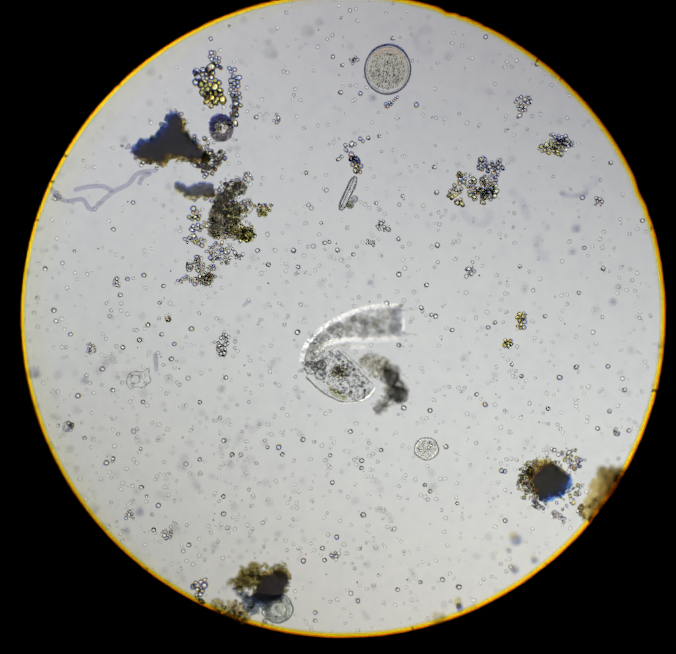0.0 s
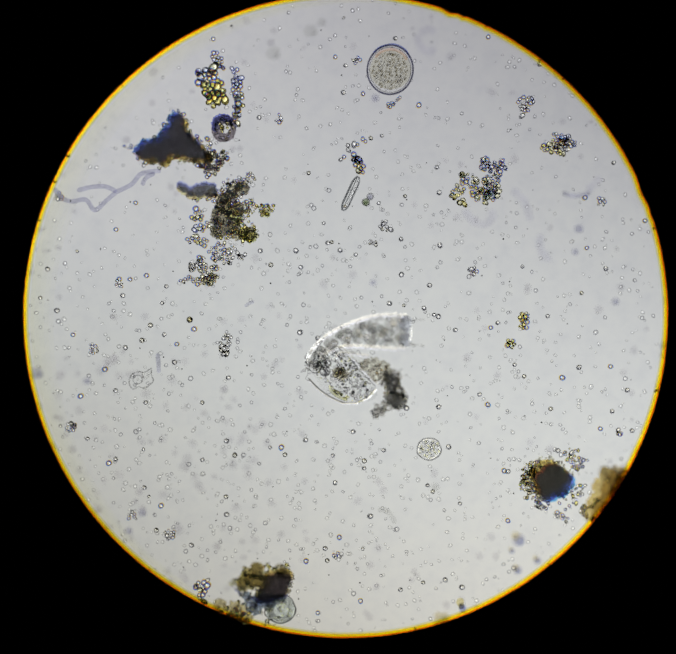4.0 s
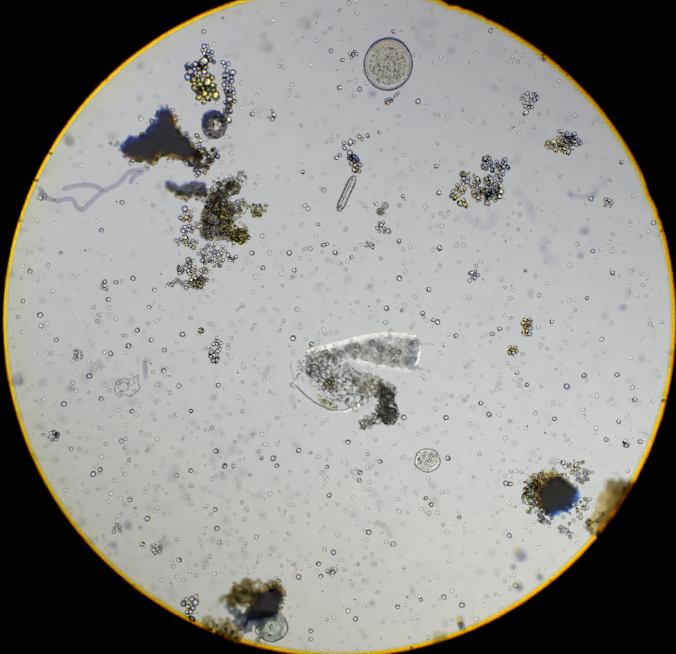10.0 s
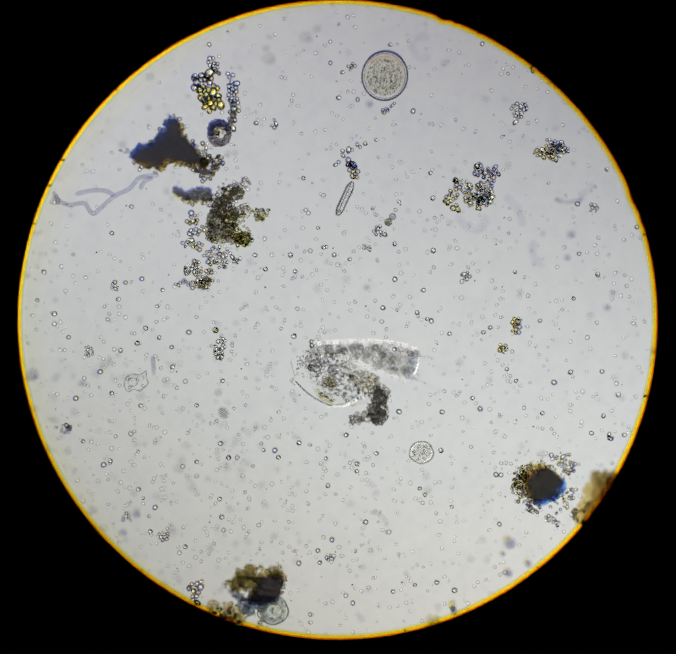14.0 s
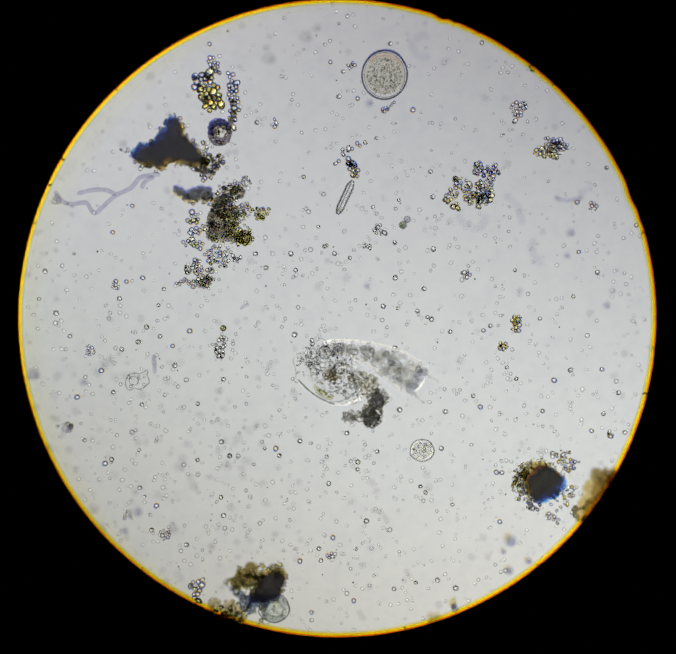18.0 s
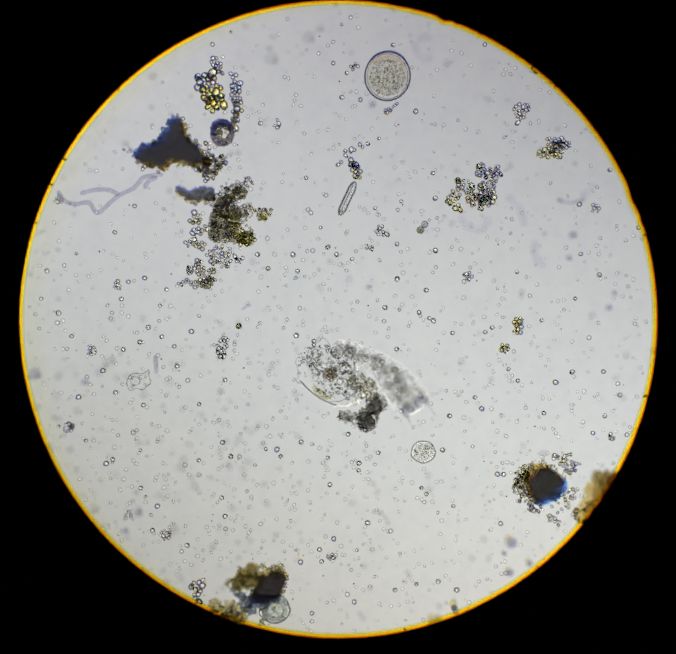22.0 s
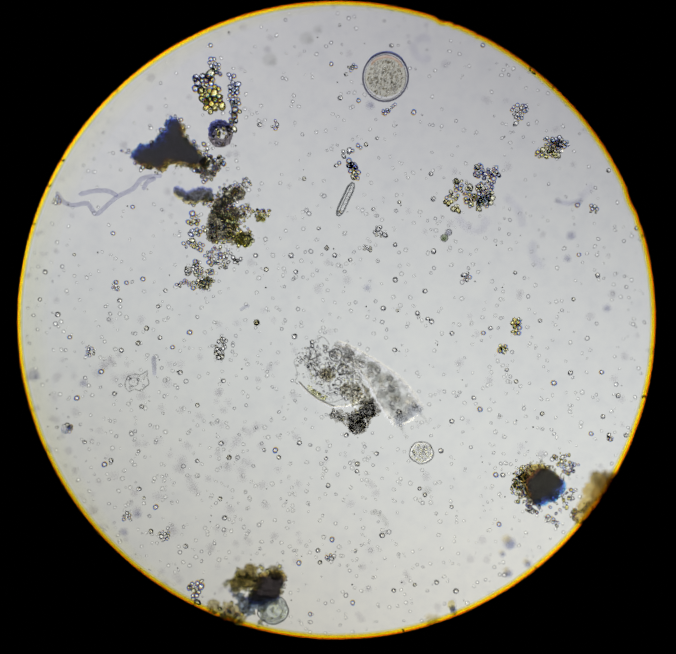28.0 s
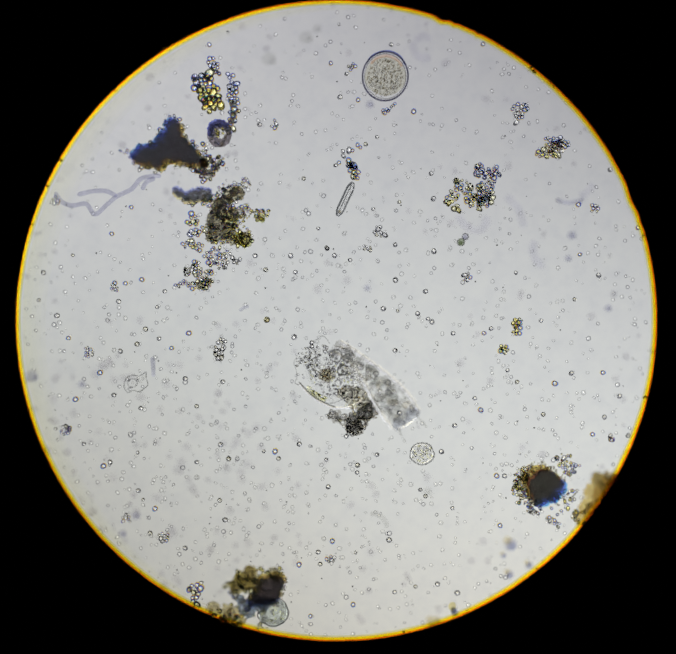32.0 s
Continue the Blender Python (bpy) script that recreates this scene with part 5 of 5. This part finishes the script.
debris_tuft = clump("debris_clump", "pale brown debris tuft beside the animal", "detritus", [(846, 836, 14), (862, 840, 19), (882, 846, 19), (870, 860, 13), (890, 860, 12)], 30, 2.0, 3.8,
                    (GREYCELL, (BROWN, GREYCELL, GREYISH, RUSSET), GREYCELL), 16, haze=[(848, 836, 15), (864, 840, 21), (884, 846, 20), (872, 860, 14), (890, 860, 13)], haze_mat=TUFT_HAZE, seed=73, gap=0.72, fringe=False)


# ---- granules strewn over the slide ----
def granule(x, y, r, material, label="tiny clear round granule with a dark rim", still=False):
    ob = new("granule", bead(material) if material == CLEAR else ring_bead(*RINGS[material.name]) if material.name in RINGS else ball(material, 2 if r > 4.5 else 1))
    ob.location = at(x, y, r * 0.9 + (x * 7 + y * 3) % 11)
    ob.scale = (r * U * 1.06, r * U * 0.97, r * U)
    ob.rotation_euler.z = (x * 13 + y * 7) % 6.28
    if still and math.hypot(x - 796, y - 731) > 330:
        ob.data = fringed(GLOW_CLEAR, 0.2)
        ob.rotation_euler.z = outward(x, y)
    return tagged(ob, label, "granule", "granules in the water")


NAMED = [(911, 89), (490, 92), (772, 133), (594, 272), (965, 245), (836, 218), (790, 215), (310, 470), (265, 532), (126, 719), (445, 762), (405, 797),
         (262, 904), (239, 855), (183, 917), (380, 663), (335, 638), (297, 647), (280, 684), (681, 581), (783, 580), (753, 563), (1014, 569), (925, 636),
         (989, 661), (977, 714), (1131, 759), (1048, 765), (1353, 575), (1349, 459), (1415, 378), (1408, 849), (1297, 875), (1105, 914), (1124, 937)]
NAMED_TOO = [(1385, 993), (1458, 998), (703, 1019), (647, 1036), (464, 1065), (704, 1299), (781, 1244), (922, 1366), (830, 1391), (731, 1419),
             (519, 1190), (369, 1170), (248, 1072), (198, 1015), (1162, 1090), (1171, 1206), (1064, 1360), (1488, 512), (1126, 86), (1244, 150), (690, 770),
             (925, 800), (1000, 730), (1010, 733), (524, 875), (333, 931), (813, 1000), (1430, 1006), (1263, 733), (480, 405), (165, 775), (88, 690), (936, 945), (475, 410), (1170, 1092)]
rng = random.Random(4)
drifting = []
for i, (x, y) in enumerate(NAMED + NAMED_TOO):
    g = granule(x, y, rng.uniform(4.9, 6.7), CLEAR, still=i % 3 > 0)
    drifting.append((g, rng.uniform(0, 14), rng.uniform(-6, 6)) if i % 3 == 0 else (g, 0, 0))


def strewn(rng):
    while True:
        x, y = rng.uniform(40, 1550), rng.uniform(-20, 1490)
        if math.hypot(x - 796, y - 731) > 735:
            continue
        dense = 0.45 + 0.55 * min(1.0, max(0.0, (y - 250) / 900)) * (1.0 if x < 900 else 0.75)
        if rng.random() < dense:
            return x, y


WEST = [(325, 788), (202, 870), (236, 822), (102, 887), (136, 986), (166, 988), (275, 1006), (390, 995), (342, 940), (464, 932), (480, 969), (511, 968), (531, 973), (465, 979),
        (371, 702), (395, 703), (369, 738), (360, 756), (344, 753), (375, 775), (389, 874), (256, 733), (297, 728), (282, 703), (286, 805), (272, 802), (146, 610), (174, 582),
        (175, 632), (106, 623), (145, 739), (132, 744), (150, 762), (282, 720)]
SOUTH_WEST = [(263, 1063), (365, 1104), (357, 1228), (285, 1253), (308, 1126), (329, 1129), (213, 1134), (432, 1075), (465, 1097), (475, 1070), (520, 1021), (539, 1054), (559, 1054), (599, 988),
              (622, 983), (621, 1036), (630, 1006), (610, 1211), (567, 1198), (578, 1133), (519, 1150), (545, 1226), (528, 1223), (640, 1115), (596, 1074), (327, 1041), (266, 1034), (367, 1020),
              (383, 1128), (340, 1150), (439, 1262), (463, 1287), (311, 1000), (484, 1219), (242, 1225)]
SOUTH = [(766, 1055), (762, 1078), (822, 1065), (839, 1067), (827, 1077), (838, 1084), (856, 1057), (876, 1070), (850, 1105), (861, 1105), (884, 1043), (747, 1032), (655, 1053), (681, 1139),
         (724, 1159), (771, 1118), (689, 1177), (1024, 1182), (1033, 1200), (963, 1111), (986, 1124), (997, 1138), (992, 1157), (1011, 1156), (1058, 1153), (1060, 1166), (1032, 1109), (914, 1226),
         (1067, 1247), (1076, 1275), (753, 1298), (770, 1288), (786, 1283), (806, 1282), (798, 1261), (748, 1270), (839, 1329), (814, 1375), (943, 1361), (975, 1349), (1026, 1343), (955, 1391)]
EAST = [(1081, 641), (1091, 628), (1081, 679), (1205, 618), (1177, 662), (1236, 673), (1342, 679), (1301, 685), (1397, 623), (1303, 606), (1172, 724), (1160, 718), (1129, 723), (1147, 748),
        (1189, 872), (1209, 872), (1131, 888), (1262, 811), (1448, 904), (1487, 908), (1442, 877), (1363, 896), (1361, 967), (1413, 953), (1270, 947), (1227, 935), (1147, 938), (1063, 899),
        (1335, 851), (1240, 783), (1375, 770), (1083, 959), (1318, 561)]
NORTH = [(710, 401), (756, 406), (757, 441), (867, 410), (847, 474), (872, 471), (878, 486), (926, 475), (982, 477), (933, 455), (1012, 447), (927, 438), (716, 475), (893, 496),
         (709, 518), (745, 517), (805, 530), (727, 571), (764, 561), (705, 593), (819, 590), (841, 562), (828, 572), (865, 547), (621, 543), (598, 581), (638, 581), (623, 614),
         (606, 634), (689, 634), (692, 619), (601, 668), (698, 706), (791, 603), (937, 696), (897, 703), (930, 708), (895, 735), (960, 677), (949, 566), (924, 554), (1019, 520),
         (1015, 608), (939, 622)]
for i, (x, y) in enumerate(WEST + SOUTH_WEST + SOUTH + EAST + NORTH):
    g = granule(x, y, rng.uniform(4.2, 6.2), (FAINT, GREYISH, FAINT, FAINT, CLEAR)[i % 5] if i % 9 else GREYCELL, "tiny pale granule with a faint rim")
for k in range(80):
    x, y = strewn(rng)
    m = rng.choice((FAINT, FAINT, GREYISH, CLEAR))
    g = granule(x, y, rng.uniform(3.2, 6.2), m, "tiny pale granule with a faint rim")
    if k % 4 == 0:
        drifting.append((g, rng.gauss(14, 8), rng.gauss(2, 8)))


def dust(name, label, material, count, rmin, rmax, seed, sides, z=0, where=None):
    """The countless rest of the granules, one mesh."""
    rng = random.Random(seed)
    rings = RINGS.get(material.name)
    if rings:
        vs, fs, ms = ring_faces(10)
    else:
        base = bmesh.new()
        bmesh.ops.create_icosphere(base, subdivisions=sides, radius=1.0)
        vs = [v.co.copy() for v in base.verts]
        fs = [[v.index for v in f.verts] for f in base.faces]
        ms = [0] * len(fs)
        base.free()
    verts, faces, mats = [], [], []
    for k in range(count):
        x, y = strewn(rng)
        r = rng.uniform(rmin, rmax)
        if where and math.hypot((x - where[0]) / where[2], (y - where[1]) / where[2]) > 1:
            continue
        c, n = at(x, y, r + z), len(verts)
        s, a = rng.uniform(0.85, 1.15), rng.uniform(0, 3.1)
        for v in vs:
            u, w = v.x * s, v.y / s
            verts.append(c + Vector((u * math.cos(a) - w * math.sin(a), u * math.sin(a) + w * math.cos(a), v.z)) * r * U)
        faces += [[n + i for i in f] for f in fs]
        mats += ms
    me = bpy.data.meshes.new(name)
    me.from_pydata(verts, [], faces)
    for m in rings or (material,):
        me.materials.append(m)
    me.polygons.foreach_set("material_index", mats)
    if not rings:
        me.polygons.foreach_set("use_smooth", [True] * len(faces))
    return tagged(new(name, me), label, "granules", kind="stuff")


dust("fine_granules", "countless faint clear granules strewn over the slide", FAINT, 1250, 2.2, 5.6, 81, 2)
dust("fine_granules", "countless small grey granules strewn over the slide", GREYISH, 380, 2.2, 4.8, 82, 2)
dust("dark_specks", "fine black specks strewn over the slide", DOT, 80, 1.1, 2.2, 83, 1)

dust("blurred_granules", "soft grey granules out of focus above the slide", BLUR_GREY, 150, 5, 10, 84, 2, 55)
dust("blurred_granules", "soft dull granules out of focus above the slide", BLUR_GREY, 420, 6, 11, 85, 2, 70, (330, 1130, 330))

# ---- what moves by itself ----
pair = thing("cell_pair", at(816, 470), "touching dark green and grey-violet cells drifting", "algae")
for dx, dy, q, m in ((6, -7, 7, PAIR_VIOLET), (-4, 6, 8, PAIR_GREEN)):
    cell("cell", m, pair, 816 + dx, 470 + dy, 26, q, 1.1, 0.6, 0.6)
    cell("cell_core", m, pair, 816 + dx - 1, 470 + dy + 2, 27, q * 0.6, 1.1, 0.6, 0.4)
    pts = [(816 + dx + q * math.cos(a), 470 + dy + q * math.sin(a), 24) for a in [2 * math.pi * k / 14 for k in range(15)]]
    part("cell_wall", tube(pts, 1.3, pair.location, 8, False), TRUNK_EDGE, pair, "dark thin outline")
drifter = thing("drifting_cell", at(387, 741), "round olive cell drifting through the water", "algae")
cell("body", OLIVE, drifter, 387, 741, 8, 7.5)
cell("nucleus", BROWN, drifter, 388, 742, 10, 3)
swimmer = thing("swimming_cell", at(60, 130), "blurred dark oval cell swimming past", "cell")
cell("body", SWIMMER, swimmer, 60, 130, 7, 9.0, 1.35, -0.9, 0.5, 3)
cell("nucleus", BLOTCH, swimmer, 61, 132, 10, 5.0, 1.4, -0.9, 0.4, 2)
pts = [(60 + 12 * math.cos(a) * math.cos(0.9) - 9 * math.sin(a) * math.sin(0.9), 130 + 12 * math.cos(a) * math.sin(0.9) + 9 * math.sin(a) * math.cos(0.9), 7) for a in [2 * math.pi * k / 14 for k in range(15)]]
part("membrane", tube(pts, 1.2, swimmer.location, 8, False), TRUNK_EDGE, swimmer, "dark thin outline")
wanderers = [granule(997, 951, 6, CLEAR), granule(842, 1193, 6.5, CLEAR), granule(398, 832, 6, CLEAR)]


def motions():
    def glide(ob, rows):
        z = ob.location.z
        walk(ob, [(t, Matrix.Translation((at(x, y).x, at(x, y).y, z))) for t, x, y in rows])

    walk(field_stop, [(t, Matrix.Translation(at(x, 731, 25))) for t, x in ((0, 796), (6, 795), (7, 794), (9, 793), (12.2, 792), (13, 787), (13.5, 788), (14.2, 792), (19, 789), (25, 788), (32, 788))])
    glide(pair, [(0, 816, 470), (3, 839, 463), (6, 861, 468), (9, 881, 480), (12, 898, 490), (14, 912, 498), (17, 937, 505), (20, 964, 513), (23, 992, 517), (25, 1015, 522), (28, 1042, 532), (30, 1060, 538), (32, 1080, 542)])
    glide(drifter, [(0, 391, 740), (3, 424, 740), (6, 456, 744), (9, 482, 752), (12, 492, 756), (14, 507, 757), (17, 518, 756), (20, 538, 753), (23, 564, 746), (25, 581, 741), (28, 601, 738), (30, 614, 736), (32, 626, 730)])
    swim = ((0, 20, 40, 60), (9.0, 80, 140, 60), (10, 200, 338, 60), (11, 296, 506, 60), (12, 388, 644, 60), (13, 472, 804, 60), (14, 529, 948, 50), (14.5, 570, 1030, 40),
            (16.5, 867, 1257, 4), (17.2, 968, 1361, 4), (18.5, 1120, 1520, 4), (32, 1200, 1600, 4))
    walk(swimmer, [(t, Matrix.Translation(at(x, y, z))) for t, x, y, z in swim])
    glide(wanderers[0], [(0, 997, 951), (3, 1007, 942), (9, 1027, 945), (14, 1036, 945), (20, 1046, 952), (26, 1056, 962), (32, 1064, 974)])
    glide(wanderers[1], [(0, 842, 1193), (9, 859, 1199), (20, 859, 1206), (25, 871, 1215), (28, 898, 1234), (32, 913, 1241)])
    glide(wanderers[2], [(0, 398, 832), (9, 402, 843), (20, 411, 843), (25, 413, 847), (28, 423, 856), (32, 437, 868)])
    for ob, dx, dy in drifting:
        if dx or dy:
            p = ob.location.copy()
            walk(ob, [(0, Matrix.Translation(p)), (16, Matrix.Translation(p + Vector((dx, -dy, 0)) * 0.45 * U)), (32, Matrix.Translation(p + Vector((dx, -dy, 0)) * U))])
    p = fungus.location.copy()
    walk(fungus, [(t, Matrix.Translation(p + Vector((dx, 0, 0)) * U)) for t, dx in ((0, 1), (6, 4), (14, 8), (22, 11), (32, 13))])
    # the debris turns round as the animal folds
    c0 = debris.location.copy()
    rows = []
    for t, (ax, ay), (bx, by) in ((0, (911, 870), (887, 940)), (3, (908, 876), (877, 951)), (6, (909, 883), (869, 957)), (9, (906, 888), (860, 960)), (12, (903, 899), (846, 965)),
                                  (14, (900, 907), (837, 967)), (17, (894, 920), (824, 966)), (20, (891, 926), (810, 965)), (23, (883, 937), (802, 962)), (25, (879, 940), (797, 961)),
                                  (28, (873, 943), (790, 958)), (32, (867, 946), (785, 957))):
        a, b = at(ax, ay), at(bx, by)
        a0, b0 = at(911, 870), at(887, 940)
        turn = math.atan2((a - b).y, (a - b).x) - math.atan2((a0 - b0).y, (a0 - b0).x)
        rot = Matrix.Rotation(turn, 4, "Z")
        c = (a + b) / 2 + (rot @ (c0 - (a0 + b0) / 2))
        up = {0: 40, 3: 34, 6: 18, 9: 8, 12: 0}.get(t, 6) * U
        rows.append((t, Matrix.Translation((c.x, c.y, c0.z + up)) @ rot))
    walk(debris, rows)
    p = debris_tuft.location.copy()
    walk(debris_tuft, [(t, Matrix.Translation(p + Vector((dx, -dy, up)) * U)) for t, dx, dy, up in
                       ((0, 0, 0, 34), (3, -4, 6, 28), (6, -8, 16, 16), (9, -12, 25, 8), (13, -13, 29, 2), (17, -17, 35, 2), (24, -29, 46, 2), (30, -40, 61, 2), (32, -42, 63, 2))])
    # the foot's line, time by time: start, middle, end
    swing = ((0, (716, 850), (760, 776), (912, 747)), (3, (718, 848), (772, 780), (918, 760)), (6, (730, 824), (815, 790), (938, 786)), (9, (760, 808), (848, 793), (946, 798)),
             (12, (775, 800), (850, 804), (950, 820)), (14, (780, 799), (856, 808), (956, 834)), (17, (792, 800), (869, 816), (965, 864)), (19, (799, 800), (879, 822), (968, 884)),
             (21, (807, 800), (887, 832), (964, 914)), (23, (807, 802), (887, 848), (958, 931)), (25, (807, 804), (885, 852), (955, 936)), (28, (807, 804), (880, 856), (950, 944)),
             (32, (808, 803), (874, 861), (944, 951)))
    lift = {0: 5.0, 3: 4.6, 6: 3.2, 9: 1.6, 12: 1.2, 14: 1.6, 17: 3.0, 19: 4.0, 21: 4.6, 23: 4.4, 25: 4.2, 28: 4.0, 32: 3.6}
    tracks = [[] for _ in foot]
    for t, a, m, c in swing:
        A, M, C = at(*a), at(*m), at(*c)
        B = 2 * M - (A + C) / 2
        # pieces follow at even steps, counted back from the tip
        line = [(1 - k / 60) ** 2 * A + 2 * k / 60 * (1 - k / 60) * B + (k / 60) ** 2 * C for k in range(-20, 61)]
        gone = [0.0]
        for p, q in zip(line[::-1], line[-2::-1]):
            gone.append(gone[-1] + (p - q).length)
        pace = min(20.8, max(19.4, gone[60] / U / (len(foot) - 1))) * U
        for i, seg in enumerate(foot):
            want = pace * (len(foot) - 1 - i)
            k = max(j for j in range(len(gone)) if gone[j] <= want)
            k = min(k, len(gone) - 2)
            u = 1 - (k + (want - gone[k]) / (gone[k + 1] - gone[k])) / 60
            p = (1 - u) ** 2 * A + 2 * u * (1 - u) * B + u * u * C - animal.location
            d = (1 - u) * (B - A) + u * (C - B)
            tracks[i].append((t, pose(p.x, p.y, (16 + 0.6 * lift[t] * i) * U, 0, 0, math.degrees(math.atan2(d.y, d.x)))))
    for seg, rows in zip(foot, tracks):
        walk(seg, rows)
    # the trunk opens: its granules spread, its lower edge and the green crescent shift
    axis = radians(38)
    steps = ((0, 0.0), (6, 0.15), (12, 0.5), (18, 0.85), (25, 1.0), (32, 1.1))
    for ob, u, v in loose_granules:
        p = ob.location.copy()
        size = ob.scale.copy()
        k = max(0.0, min(1.0, 0.5 - v / 92)) * (0.6 + 0.4 * abs(u) / 80)
        du, dv = -14 * k - 8, -22 * k + 3
        d = Vector((du * math.cos(axis) - dv * math.sin(axis), -(du * math.sin(axis) + dv * math.cos(axis)), 0)) * U
        walk(ob, [(t, Matrix.Translation(p + d * q)) for t, q in steps])
        ob.scale = size
    for ob, rows in shifting_parts:
        p = ob.location.copy()
        size = ob.scale.copy()
        walk(ob, [(t, Matrix.Translation(p + Vector((dx, -dy, 0)) * U)) for t, dx, dy in rows])
        ob.scale = size
    for ob, rows in zip(rolling_cells, (((0, 722, 852), (6, 728, 846), (9, 733, 842), (13, 740, 842), (15, 742, 830), (17, 749, 817), (20, 782, 805), (25, 787, 813), (32, 787, 813)),
                                        ((0, 746, 846), (6, 752, 836), (9, 756, 830), (13, 758, 832), (17, 780, 812), (20, 808, 804), (25, 816, 818), (32, 816, 818)),
                                        ((0, 744, 868), (9, 760, 850), (13, 778, 848), (17, 792, 850), (20, 800, 842), (25, 803, 846), (32, 803, 846)))):
        walk(ob, [(t, Matrix.Translation(at(x, y, 14) - animal.location)) for t, x, y in rows])
    rows = []
    for t, a, b in ((0, (776, 804), (846, 806)), (6, (780, 826), (852, 836)), (9, (790, 836), (864, 858)), (13, (796, 840), (868, 872)), (17, (806, 842), (872, 884)),
                    (23, (816, 842), (866, 902)), (30, (822, 842), (862, 910)), (32, (822, 843), (861, 911))):
        A, B = at(*a), at(*b)
        p = A - animal.location
        rows.append((t, pose(p.x, p.y, 46 * U, 0, 0, math.degrees(math.atan2((B - A).y, (B - A).x)))))
    walk(inner_membrane, rows)
    # the inner edge of the trunk turns as the animal opens
    for ob in turning_edges:
        z = ob.location.z
        rows = []
        for t, x, y, a in ((0, 803, 850, 0), (3, 803, 850, 2), (6, 803, 849, 6), (9, 804, 850, 12), (12, 807, 851, 19), (14, 809, 852, 25), (17, 811, 853, 33), (19, 812, 854, 38), (23, 813, 857, 43), (32, 813, 860, 47)):
            p = at(x, y) - animal.location
            rows.append((t, pose(p.x, p.y, z, 0, 0, -a)))
        walk(ob, rows)
    # the small diamond-shaped cluster tips over slowly
    p = tumbling_cluster.location
    walk(tumbling_cluster, [(t, pose(p.x, p.y + dy * U, 0, 0, 0, a)) for t, dy, a in ((0, -3, 0), (13, 0, -4), (20, 3, 6), (25, 9, 12), (32, 7, 10))])


motions()
